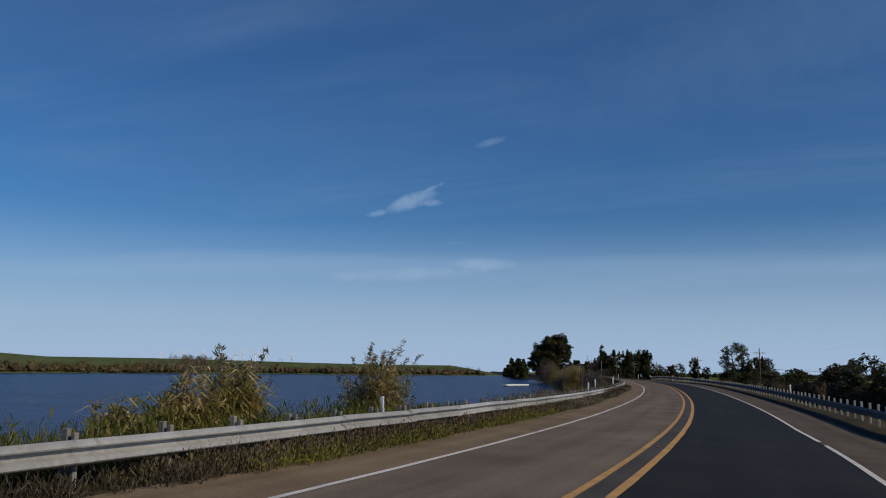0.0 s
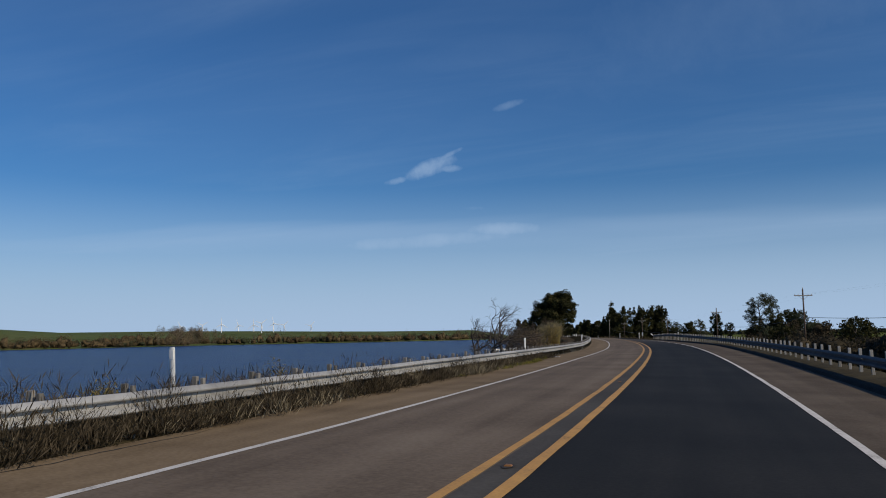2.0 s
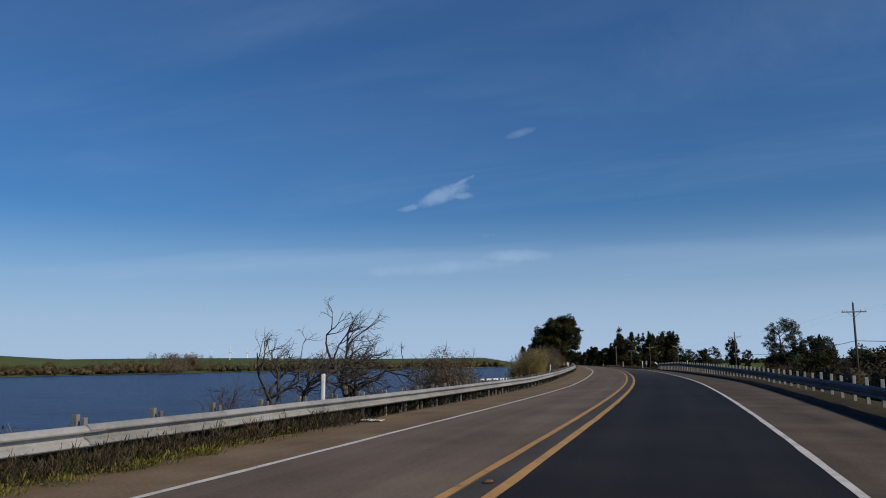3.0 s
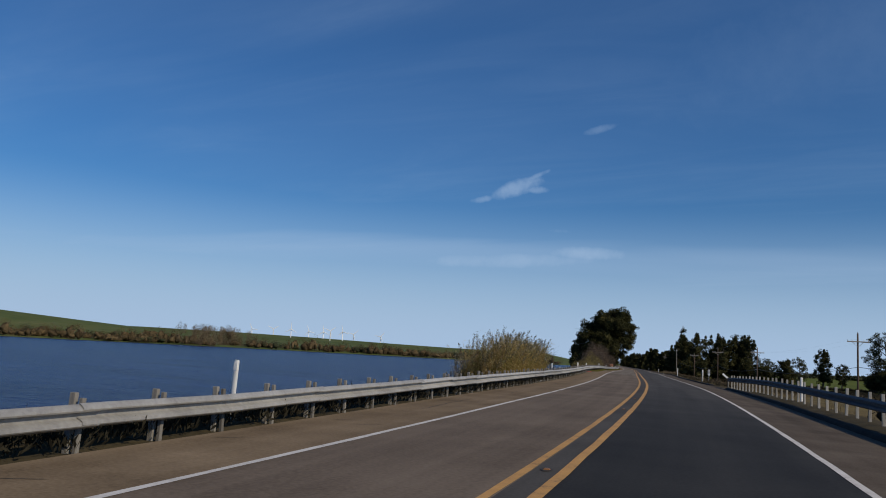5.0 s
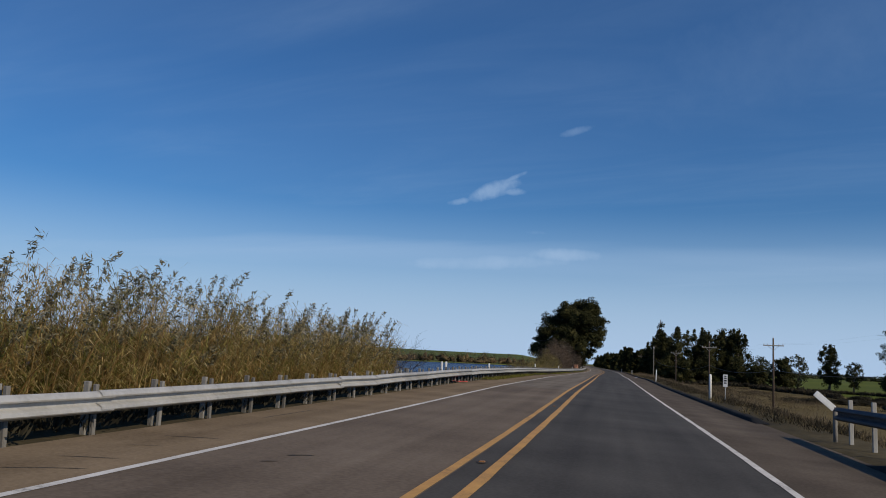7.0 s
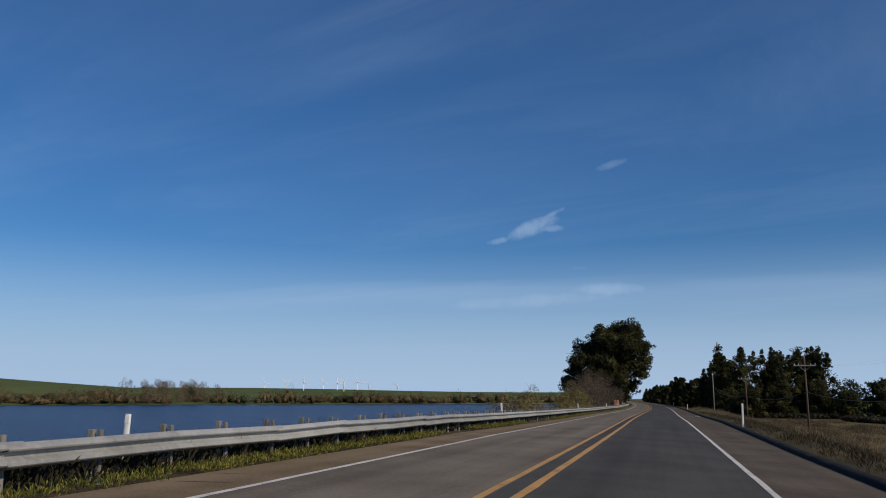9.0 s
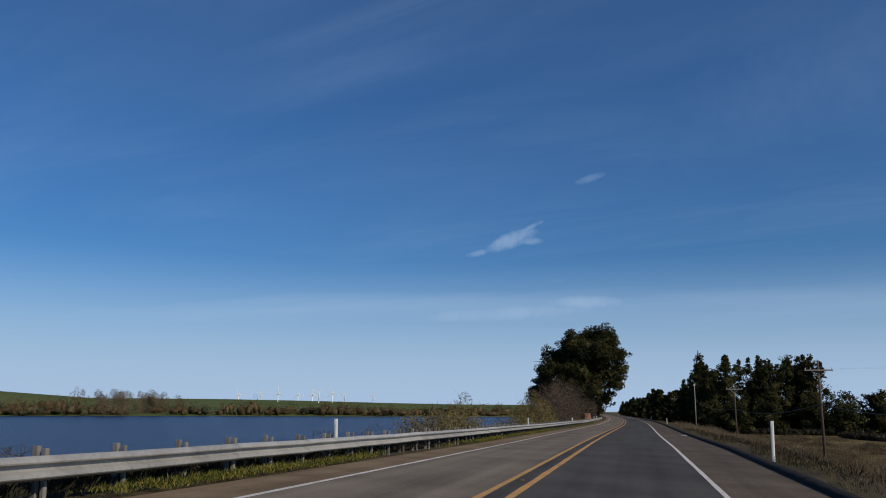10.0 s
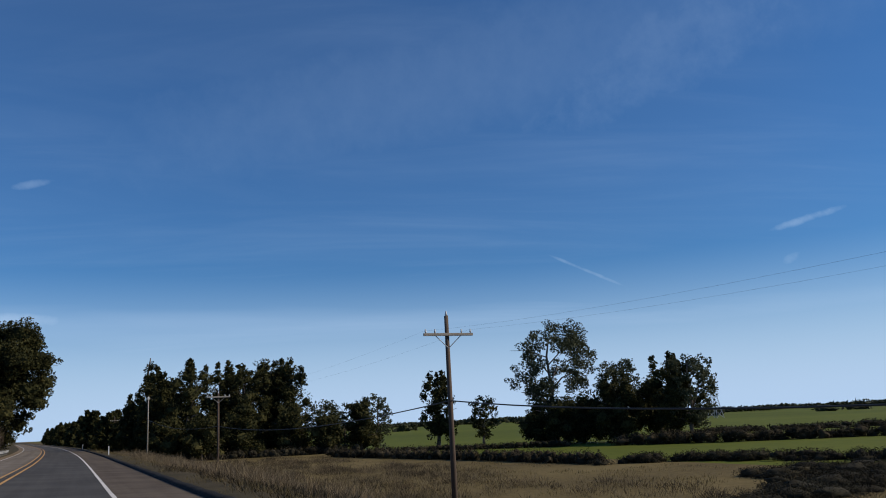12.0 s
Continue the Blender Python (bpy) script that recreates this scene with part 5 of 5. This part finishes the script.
weed_mass(240, 400, -6.6, -5.35, 2200, 0.3, 0.3, M_HEDGE, "dead weeds close behind the guardrail, coloured near black for the shade of the rail", 51, 20, 0.15, 0.04, 0.0)
weed_mass(238, 400, -5.35, -4.7, 1300, 0.22, 0.08, M_WEED_LIT, "low yellow-green weeds along the shoulder's edge", 52, 30, 0.08, 0.02)
# the bank
scrub("bank_grass", spots_on_road(rng, 520, -12, 130, -13.5, -7.2), 0.5, M_GRASS, "dry grass on the river bank", 7, "grass", 0.5, 0.014, 130)
scrub("bank_grass", spots_on_road(rng, 160, -12, 42, -9.5, -7.0), 0.4, M_WEED, "green weeds on the river bank", 8, "grass", 0.42, 0.022, 160)
scrub("bank_grass", spots_on_road(rng, 520, 130, 430, -12.5, -7.2), 0.5, M_BROWN, "brown grass on the river bank", 9, "grass", 0.35, 0.016, 110)
# the land side
weed_mass(-4, 24, -5.7, -4.9, 380, 0.26, 0.28, M_DEAD, "low dark weeds under the guardrail", 53, 46, 0.1, 0.02, 0.0)
weed_mass(0, 22, -8.6, -6.2, 420, 0.34, 0.7, M_WEED, "green weeds on the river bank", 54, 46, 0.16, 0.026, 0.0)
weed_mass(34, 102, -6.3, -5.0, 1300, 0.26, 0.3, M_DEAD, "dense grey-brown dead weeds under the guardrail", 55, 60, 0.13, 0.018, 0.0)
weed_mass(34, 90, -6.0, -4.8, 420, 0.26, 0.26, M_STRAW, "pale dead stalks under the guardrail", 56, 44, 0.17, 0.012, 0.3)
weed_mass(36, 100, -5.9, -4.75, 380, 0.22, 0.14, M_WEED_LIT, "low olive-green weeds at the shoulder's edge", 57, 44, 0.07, 0.018, 0.3)
weed_mass(57, 74, -6.4, -5.0, 90, 0.34, 0.78, M_DEAD, "tall grey-brown weeds leaning over the guardrail", 58, 110, 0.16, 0.014, 0.0)
weed_mass(330, 410, 8.0, 13.0, 300, 0.6, 0.75, M_TAN, "tall tan dead brush on the levee slope", 59, 90, 0.3, 0.014, 0.2)
weed_mass(320, 425, 12.0, 34.0, 420, 1.0, 0.5, M_DEAD, "dark dead brush in the pasture", 60, 90, 0.28, 0.022, 0.4)
weed_mass(216, 352, 6.9, 9.8, 800, 0.34, 0.26, M_DEAD, "grey-brown dead weeds beside the asphalt kerb", 41, 28, 0.16, 0.022)
weed_mass(222, 420, 8.5, 21.0, 1100, 0.8, 0.55, M_TAN, "tan dead brush on the levee slope", 42, 60, 0.26, 0.014)
weed_mass(300, 420, 10.0, 34.0, 800, 0.9, 0.5, M_TAN, "tan dead brush on the levee slope", 43, 60, 0.26, 0.014)
weed_mass(216, 330, 6.8, 12.0, 300, 0.3, 0.2, M_HEDGE, "dark dead weeds beside the asphalt kerb", 44, 34, 0.14, 0.022)
scrub("roadside_grass", spots_on_road(rng, 700, 220, 340, 6.8, 12.0, 0, 0.3), 0.36, M_GRASS, "dry brown grass on the levee slope", 10, "grass", 0.3, 0.010, 210)
scrub("roadside_grass", spots_on_road(rng, 600, 300, 470, 7.0, 20.0, 0, 0.3), 0.6, M_GRASS, "dry brown grass on the levee slope", 11, "grass", 0.36, 0.016, 100)
scrub("roadside_grass", spots_on_road(rng, 420, -20, 220, 7.6, 18.0, 0, 0.3), 0.5, M_GRASS, "dry brown grass on the levee slope", 13, "grass", 0.4, 0.014, 110)
scrub("pasture_grass", spots_on_road(rng, 700, 300, 430, 17.0, 48.0, 0, 0.4), 0.9, M_GRASS, "tawny pasture grass", 14, "grass", 0.32, 0.024, 40)


def weed_tuft(s, o, h, seed):
    g = np.random.default_rng(seed)
    root = thing("weed_tuft", Matrix.Translation(at(s, o)), "dry grey-brown weed tuft against the guardrail", "weeds", "weed tufts by the guardrail")
    v, f = [], []
    for i in range(30):
        d = Vector((g.normal() * 0.3, g.normal() * 0.3, 1)).normalized()
        branch_into(g, v, f, Vector((g.normal() * 0.14, g.normal() * 0.14, -0.05)), d, h * g.uniform(0.3, 0.62), 0.004, 1, Vector((0, 0, 0.2)), 0.35)
    tagged(mesh_ob("thatch", v, f, M_STRAW if seed % 2 else M_DEAD, root), kind="stuff")
    return root


for i, (s, o, h) in enumerate([(11.6, -5.6, 0.8), (23.5, -5.55, 0.6), (27.0, -5.5, 0.7), (33.5, -5.45, 0.7), (37.0, -5.5, 0.65), (41.0, -5.4, 0.6), (46.5, -5.4, 0.75), (50.5, -5.4, 0.75), (52.5, -5.5, 0.6), (56.0, -5.4, 0.8), (58.0, -5.4, 0.7), (61.5, -5.4, 0.7), (64.0, -5.4, 0.75), (66.5, -5.4, 0.6), (69.0, -5.4, 0.6), (72.0, -5.4, 0.7), (75.0, -5.5, 0.8), (76.2, -5.3, 0.9), (77.5, -5.5, 0.8), (80.0, -5.5, 0.6), (84.0, -5.6, 0.5)]):
    weed_tuft(s, o, h, 500 + i)


# ---- hedges and far woods ----
def hedge(pts, wide, tall, mat, label, seed, density=34, long=0.45, wide_leaf=0.25):
    g = np.random.default_rng(seed)
    root = thing("hedge", Matrix.Identity(4), label, "hedge")
    blobs, v, f = [], [], []
    for (x0, y0), (x1, y1) in zip(pts, pts[1:]):
        n = max(2, int(math.hypot(x1 - x0, y1 - y0) / (wide * 0.09)))
        for i in range(n):
            t = (i + g.uniform(0, 1)) / n
            x, y = x0 + (x1 - x0) * t + g.normal() * wide * 0.14, y0 + (y1 - y0) * t + g.normal() * wide * 0.14
            r = wide * g.uniform(0.18, 0.36)
            blobs.append((x, y, F + tall * g.uniform(0.05, 0.42), r, tall * g.uniform(0.3, 0.55)))
            tube_into(v, f, [Vector((x, y, F - 0.1)), Vector((x + g.normal() * 0.2, y + g.normal() * 0.2, F + tall * 0.6))], [0.03, 0.012], 3)
    tagged(mesh_ob("thatch", v, f, M_TWIG, root), kind="stuff")
    bm = bmesh.new()
    for x, y, z, r, h in blobs:
        for w in bmesh.ops.create_icosphere(bm, subdivisions=2, radius=1.0)["verts"]:
            k = 0.5 * (1 + 0.9 * noise.noise(w.co * 2.6 + Vector((x, y, z))))
            w.co = Vector((w.co.x * k * r + x, w.co.y * k * r + y, max(F - 0.1, w.co.z * k * h + z)))
    tagged(part("inner_foliage", bm, mat, root, smooth=True), kind="stuff")
    tagged(quads("foliage", blob_cards(g, blobs, density, long, wide_leaf), mat, root), kind="stuff")
    return root


hedge([(-43.0, 272.0), (-41.0, 262.0), (-36.5, 254.0)], 3.2, 2.1, M_HEDGE, "dark dense bramble hedge below the levee", 1, 110, 0.15, 0.07)
hedge([(-45.0, 329.0), (-40.0, 334.5), (-36.0, 337.5), (-30.0, 336.0), (-20.0, 333.0)], 6.5, 1.3, M_HEDGE, "dark dense bramble thicket in the pasture", 2, 260, 0.2, 0.03)
hedge([(-39.0, 366.0), (-33.0, 366.0), (-26.0, 358.0), (-20.0, 352.0), (0.0, 346.0), (40.0, 336.0)], 4.0, 1.3, M_HEDGE, "dark bramble hedge along the green field", 3, 110, 0.3, 0.05)
hedge([(-24.0, 410.0), (-12.0, 400.0), (5.0, 392.0), (60.0, 376.0)], 5.0, 2.3, M_BELT, "dark hedgerow between green fields", 4, 40, 0.5, 0.09)
hedge([(0.0, 440.0), (60.0, 420.0), (160.0, 395.0)], 7.0, 1.5, M_HEDGE, "dark hedgerow between green fields", 5, 10, 0.8, 0.16)
hedge([(-37.0, 347.0), (-30.0, 346.0), (-18.0, 342.0), (0.0, 337.0)], 5.0, 1.1, M_HEDGE, "dark dense bramble thicket in the pasture", 7, 130, 0.24, 0.035)
belt = [at(s, 25 + 3 * math.sin(s * 0.07)) for s in range(96, 236, 10)]
hedge([(p.x, p.y) for p in belt], 8.0, 5.4, M_BELT, "dark brown belt of brush and small trees below the levee", 8, 14, 0.42, 0.13)
belt = [at(s, 40 + 3 * math.sin(s * 0.05)) for s in range(238, 322, 10)]
hedge([(p.x, p.y) for p in belt], 6.0, 1.5, M_BELT, "low dark brown belt of brambles below the levee", 9, 18, 0.35, 0.1)
hedge([(-58.0, 425.0), (-50.0, 424.0), (-42.0, 421.0), (-30.0, 416.0)], 2.4, 1.3, M_HEDGE, "low dark brush at the pasture's edge", 6, 60, 0.3, 0.06)
hedge([(-64.0, 421.0), (-54.0, 400.0), (-46.0, 382.0), (-40.0, 367.0)], 2.6, 1.7, M_BELT, "dark brush along the pasture's far edge", 11, 60, 0.3, 0.06)
hedge([(-97.0, 433.0), (-88.0, 434.0), (-80.0, 434.5), (-70.0, 436.0), (-60.0, 436.0)], 3.4, 1.9, M_HEDGE, "dark brush at the foot of the roadside grove", 10, 60, 0.3, 0.06)


def woods(name, spots, mat, label, seed, long, wide, density, core=True):
    g = np.random.default_rng(seed)
    blobs = []
    for x, y, z, r, h in spots:
        for k in range(6):
            blobs.append((x + g.normal() * r * 0.5, y + g.normal() * r * 0.5, z + h * g.uniform(0.08, 0.85), r * g.uniform(0.35, 0.65), h * g.uniform(0.15, 0.3)))
    ob = quads(name, blob_cards(g, blobs, density, long, wide), mat)
    if core:
        ball = bmesh.new()
        bmesh.ops.create_icosphere(ball, subdivisions=2, radius=1.0)
        unit = [w.co.copy() for w in ball.verts]
        tri = [[w.index for w in t.verts] for t in ball.faces]
        ball.free()
        v, f = [], []
        for x, y, z, r, h in spots:
            b = len(v)
            for w in unit:
                k = 0.5 * (1 + 1.3 * noise.noise(w * 2.3 + Vector((x, y, z))))
                v.append((x + w.x * k * r * 0.85, y + w.y * k * r * 0.85, z + max(-0.5, h * 0.36 + w.z * k * h * 0.5)))
            f += [[b + i for i in t] for t in tri]
        mesh_ob("inner_foliage", v, f, mat, ob, smooth=True)
    return tagged(ob, label, "woods", kind="stuff")


g = np.random.default_rng(21)
spots, dark, tall = [], [], []
for i in range(1500):
    s = -700 + 1750 * (i + g.uniform(0, 1)) / 1500
    d = shore(s) + g.uniform(4, 40)
    if noise.noise(Vector((s * 0.033, 3.0, 0))) < g.uniform(-0.3, 0.1):
        continue  # gaps between the groups
    p = at(s, -26, WATER_Z) + LEFTWARD * d
    (dark if g.uniform() < 0.16 else spots).append((p.x, p.y, WATER_Z + 0.2, g.uniform(3, 8), g.uniform(5, 13) * (1.2 if s > 250 else 1.0) * (0.8 + 0.6 * noise.noise(Vector((s * 0.02, 0, 0))))))
for i in range(260):
    s = -700 + 1700 * g.uniform(0, 1)
    d = shore(s) + g.uniform(60, 420)
    p = at(s, -26, WATER_Z) + LEFTWARD * d
    (dark if g.uniform() < 0.25 else spots).append((p.x, p.y, WATER_Z + 1, g.uniform(4, 9), g.uniform(2, 4.5)))
for i in range(26):
    t = g.uniform(0, 1)
    tall.append((-505 - 75 * t + g.normal() * 6, 600 + 130 * t + g.normal() * 8, WATER_Z, g.uniform(4, 6), g.uniform(15, 20)))
woods("far_shore_woods", spots, M_FARWOOD, "tawny winter willows along the far shore", 1, 1.0, 0.3, 2.6)
woods("far_shore_woods", dark, M_FARDARK, "darker evergreen trees along the far shore", 2, 1.0, 0.3, 2.6)
woods("far_poplars", tall, M_TAN, "tall leafless grey-tan poplars on the far shore", 3, 1.3, 0.2, 8.0, False)
spots = []
for i in range(420):
    a, d = radians(-62 + 74 * g.uniform(0, 1)), g.uniform(750, 1100)
    x, y = -60 + math.sin(-a) * d, 300 + math.cos(a) * d
    spots.append((x, y, F, g.uniform(8, 16), g.uniform(3.0, 5.5)))
for i in range(30):
    a, d = radians(-62 + 60 * g.uniform(0, 1)), g.uniform(420, 700)
    x, y = -60 + math.sin(-a) * d, 300 + math.cos(a) * d
    spots.append((x, y, F, g.uniform(6, 12), g.uniform(2, 3.5)))
woods("far_field_woods", spots, M_FARDARK, "dark line of trees beyond the fields", 4, 3.2, 1.8, 0.22)


# ---- wind turbines on the far hills ----
def turbine(az, dist, tall, turn, seed):
    a = radians(az)
    p = Vector((-4 - math.sin(a) * dist, 69 + math.cos(a) * dist, 6))
    root = thing("wind_turbine", Matrix.Translation(p) @ Matrix.Rotation(a, 4, "Z"), "white three-bladed wind turbine on the far hills", "wind turbine", "wind farm on the hills")
    tube_part("tower", [(0, 0, -8), (0, 0, tall)], [2.1, 1.4], M_TURBINE, root, 10)
    bm = bmesh.new()
    box(bm, (2.4, 6, 2.4), (0, -1, tall + 1.2), bevel=0.6)
    part("nacelle", bm, M_TURBINE, root)
    for k in range(3):
        b = radians(turn + 120 * k)
        c = Vector((0, -5.4, tall + 1.2))
        d = Vector((math.sin(b), 0, math.cos(b)))
        v, f = [], []
        tube_into(v, f, [c, c + d * 4, c + d * 15, c + d * 26], [1.0, 1.5, 1.1, 0.4], 5)
        mesh_ob("blade", v, f, M_TURBINE, root)


for i, (az, d, h) in enumerate([(39.7, 3300, 64), (40.9, 3600, 66), (37.6, 3400, 62), (37.1, 3200, 64), (36.3, 3300, 66), (35.6, 3500, 60), (38.6, 3700, 66), (33.8, 3600, 58), (42.3, 3700, 62)]):
    turbine(az, d, h * 0.8, 17 * i + 40 * (i % 3), i)


# ---- lattice pylon beyond the fields ----
def pylon(x, y, tall):
    root = thing("pylon", Matrix.Translation((x, y, F)) @ Matrix.Rotation(0.5, 4, "Z"), "steel lattice transmission tower beyond the fields, tinted pale with distance haze", "pylon")
    w = lambda z: 2.0 * (1 - z / tall) ** 1.3 + 0.45
    levels = [tall * t for t in (0, 0.2, 0.38, 0.54, 0.68, 0.8, 0.9, 1.0)]
    corners = [(1, 1), (-1, 1), (-1, -1), (1, -1)]
    for cx, cy in corners:
        tube_part("leg", [(cx * w(z), cy * w(z), z) for z in levels], [0.14] * len(levels), M_PYLON, root, 4)
    v, f = [], []
    for a, b in zip(levels, levels[1:]):
        for (x0, y0), (x1, y1) in zip(corners, corners[1:] + corners[:1]):
            tube_into(v, f, [Vector((x0 * w(a), y0 * w(a), a)), Vector((x1 * w(b), y1 * w(b), b))], [0.06, 0.06], 3)
            tube_into(v, f, [Vector((x1 * w(a), y1 * w(a), a)), Vector((x0 * w(b), y0 * w(b), b))], [0.06, 0.06], 3)
    mesh_ob("bracing", v, f, M_PYLON, root)
    for z, k in ((tall * 0.8, 3.2), (tall * 0.9, 2.7), (tall * 0.995, 2.0)):
        tube_part("arm", [(-k, 0, z - 0.3), (0, 0, z + 0.4), (k, 0, z - 0.3)], [0.1, 0.18, 0.1], M_PYLON, root, 4)


pylon(98.0, 646.0, 14.5)


# ---- house far down the road ----
def far_house(s, o):
    root = thing("house", stand(s, o, None, 20), "far low pale house with a grey pitched roof", "house")
    bm = bmesh.new()
    box(bm, (11, 8, 3.2), (0, 0, 1.6))
    wall = part("wall", bm, M_INSUL, root)
    me, f = [], [(0, 1, 4, 3), (1, 2, 5, 4), (0, 2, 1), (3, 4, 5), (0, 3, 5, 2)]
    for y in (-4.6, 4.6):
        me += [(-6.2, y, 3.1), (0, y, 5.6), (6.2, y, 3.1)]
    mesh_ob("roof", me, f, M_STEEL_GREY, root, "grey pitched roof")
    for x in (-3.4, 3.2):
        bm = bmesh.new()
        box(bm, (1.5, 0.1, 1.2), (x, -4.03, 1.8))
        part("window", bm, M_WIRE, wall)
    bm = bmesh.new()
    box(bm, (1.0, 0.1, 2.1), (0, -4.03, 1.05))
    part("door", bm, M_POLE, wall)


far_house(852, -13)


# ---- landing stage on the river, and small litter ----
def dock():
    m = Matrix.Translation((-101.5, 318.0, WATER_Z)) @ Matrix.Rotation(radians(72), 4, "Z")
    root = thing("landing_stage", m, "low white floating landing stage moored off the bank", "dock")
    bm = bmesh.new()
    box(bm, (15, 2.2, 0.5), (0, 0, 0.5), bevel=0.05)
    part("deck", bm, M_PLASTIC, root)
    for x in (-5, 0, 5):
        tube_part("float", [(x, -1.0, 0.1), (x, 1.0, 0.1)], [0.3, 0.3], M_POLE, root, 8)


dock()


def litter(s, o, size, mat, label, seed):
    g = np.random.default_rng(seed)
    bm = bmesh.new()
    bmesh.ops.create_grid(bm, x_segments=5, y_segments=4, size=0.5)
    for v in bm.verts:
        v.co = Vector((v.co.x * size[0] * g.uniform(0.85, 1.1), v.co.y * size[1] * g.uniform(0.85, 1.1), size[2] * g.uniform(0.1, 1)))
    bmesh.ops.solidify(bm, geom=bm.faces[:], thickness=0.006)
    me = bpy.data.meshes.new("litter")
    bm.to_mesh(me)
    bm.free()
    me.materials.append(mat)
    ob = new("litter", me)
    ob.matrix_world = stand(s, o, deck(s, o), g.uniform(0, 90), 0.012)
    return tagged(ob, label, "litter")


litter(230.6, -5.25, (0.7, 0.45, 0.06), M_RED, "flattened red plastic scrap on the shoulder", 1)
litter(102.3, -5.0, (0.35, 0.6, 0.05), M_REFLECT, "crumpled white paper on the shoulder", 2)
litter(187.9, -5.6, (0.14, 0.16, 0.06), M_REFLECT, "crumpled white paper below the guardrail", 3)
litter(258.3, -5.4, (0.16, 0.2, 0.05), M_REFLECT, "small white scrap in the weeds", 4)
litter(324.8, 5.7, (0.3, 0.4, 0.04), M_REFLECT, "pale scrap on the shoulder", 5)


# ---- cracks in the left shoulder ----
def crack(s0, s1, o0, o1, w, seed):
    long = math.hypot(s1 - s0, o1 - o0)
    ds, do = (s1 - s0) / long, (o1 - o0) / long
    n = max(8, int(long / 0.12))
    v, f = [], []
    for i in range(n + 1):
        t = i / n
        w1 = 0.07 * noise.noise(Vector((long * t * 1.3, seed * 3.7, 0))) + 0.02 * noise.noise(Vector((long * t * 7, seed * 3.7, 2)))
        s, o = s0 + (s1 - s0) * t - do * w1, o0 + (o1 - o0) * t + ds * w1
        k = w * (0.35 + 0.8 * abs(noise.noise(Vector((long * t * 5, seed * 3.7, 4))))) * min(1, 6 * t, 6 * (1 - t) + 0.1)
        v += [at(s - do * k, o - ds * k * -1, deck(s, o), 0.004), at(s + do * k, o - ds * k, deck(s, o), 0.004)]
    f = [(2 * i, 2 * i + 1, 2 * i + 3, 2 * i + 2) for i in range(n)]
    return tagged(mesh_ob("crack", v, f, M_CRACK), "dark crack in the dusty shoulder asphalt", "crack", kind="structure")


for i, (a, b, o0, o1, w) in enumerate([(30, 52, -4.5, -4.7, 0.05), (36.5, 40, -4.2, -4.25, 0.03), (56, 66, -4.6, -4.9, 0.035), (134, 137, -4.6, -4.5, 0.04), (142, 145, -4.3, -4.45, 0.04), (161.7, 162.1, -4.7, -3.7, 0.035), (164.1, 164.4, -4.9, -4.0, 0.035), (167.1, 167.4, -5.2, -4.7, 0.03), (200.9, 201.0, -2.4, -2.2, 0.06), (201.6, 201.8, -2.35, -2.05, 0.08), (281.8, 281.9, -4.5, -4.1, 0.03), (286.0, 286.1, -4.45, -4.2, 0.03), (160, 166, -4.5, -4.6, 0.03), (171, 175, -4.4, -4.5, 0.03), (183, 187, -4.6, -4.5, 0.03), (195, 199, -4.3, -4.4, 0.03), (206, 209, -4.7, -4.6, 0.03), (262, 266, -4.3, -4.4, 0.03), (272, 275, -4.6, -4.5, 0.03)]):
    crack(a, b, o0, o1, w, i)
rng = np.random.default_rng(44)
for i in range(44):  # short transverse cracks
    s, o = rng.uniform(112, 300), -rng.uniform(4.3, 5.2)
    crack(s, s + rng.uniform(0.1, 0.5), o, o + rng.uniform(0.35, 0.9), rng.uniform(0.018, 0.035), 30 + i)


# ---- raised reflectors between the yellow lines ----
def reflector_source():
    root = thing("road_reflector", Matrix.Identity(4), "small yellowed raised reflector between the centre lines", "road reflector", "road reflectors")
    bm = bmesh.new()
    box(bm, (0.09, 0.09, 0.018), (0, 0, 0.011), taper=0.6)
    part("body", bm, M_AMBER, root)
    v, f = [], []
    n = 14
    for i in range(n):
        a = 2 * math.pi * i / n
        k = 1 + 0.35 * noise.noise(Vector((math.cos(a), math.sin(a), 7)))
        v.append((0.08 * math.cos(a) * k, 0.16 * math.sin(a) * k, 0.004))
    f.append(tuple(range(n)))
    mesh_ob("bitumen_pad", v, f, M_CRACK, root, "dark bitumen pad")
    return root


src = None
for s in [78.2 - 14.6 * k for k in range(6, -7, -1)] + [173.6 + 14.45 * k for k in range(0, 16)]:
    m = stand(s, 0.0, deck(s, 0.0), 0, 0.002)
    if src is None:
        src = reflector_source()
        src.matrix_world = m
    else:
        copy_thing(src, m)


# added stump shape, standing in for the sunlit foot of the eucalyptus trunk
def stump():
    root = thing("tree_stump", stand(436.0, -7.6), "rusty brown stump standing in for the sunlit eucalyptus trunk foot, beside the guardrail", "stump")
    rings = [(-0.3, 1.25), (0.1, 1.05), (0.7, 0.8), (1.3, 0.72), (1.5, 0.62)]
    v, f, n = [], [], 16
    for z, rad in rings:
        for i in range(n):
            a = 2 * math.pi * i / n
            k = rad * (1 + 0.22 * noise.noise(Vector((math.cos(a) * 1.6, math.sin(a) * 1.6, z * 0.5))))
            v.append((math.cos(a) * k, math.sin(a) * k, z + 0.12 * noise.noise(Vector((math.cos(a), math.sin(a), 9))) * (z > 1)))
    for r_ in range(len(rings) - 1):
        f += [(r_ * n + i, r_ * n + (i + 1) % n, (r_ + 1) * n + (i + 1) % n, (r_ + 1) * n + i) for i in range(n)]
    f.append(tuple((len(rings) - 1) * n + i for i in range(n)))
    mesh_ob("bole", v, f, M_TRUNK_FOOT, root, smooth=False)


stump()
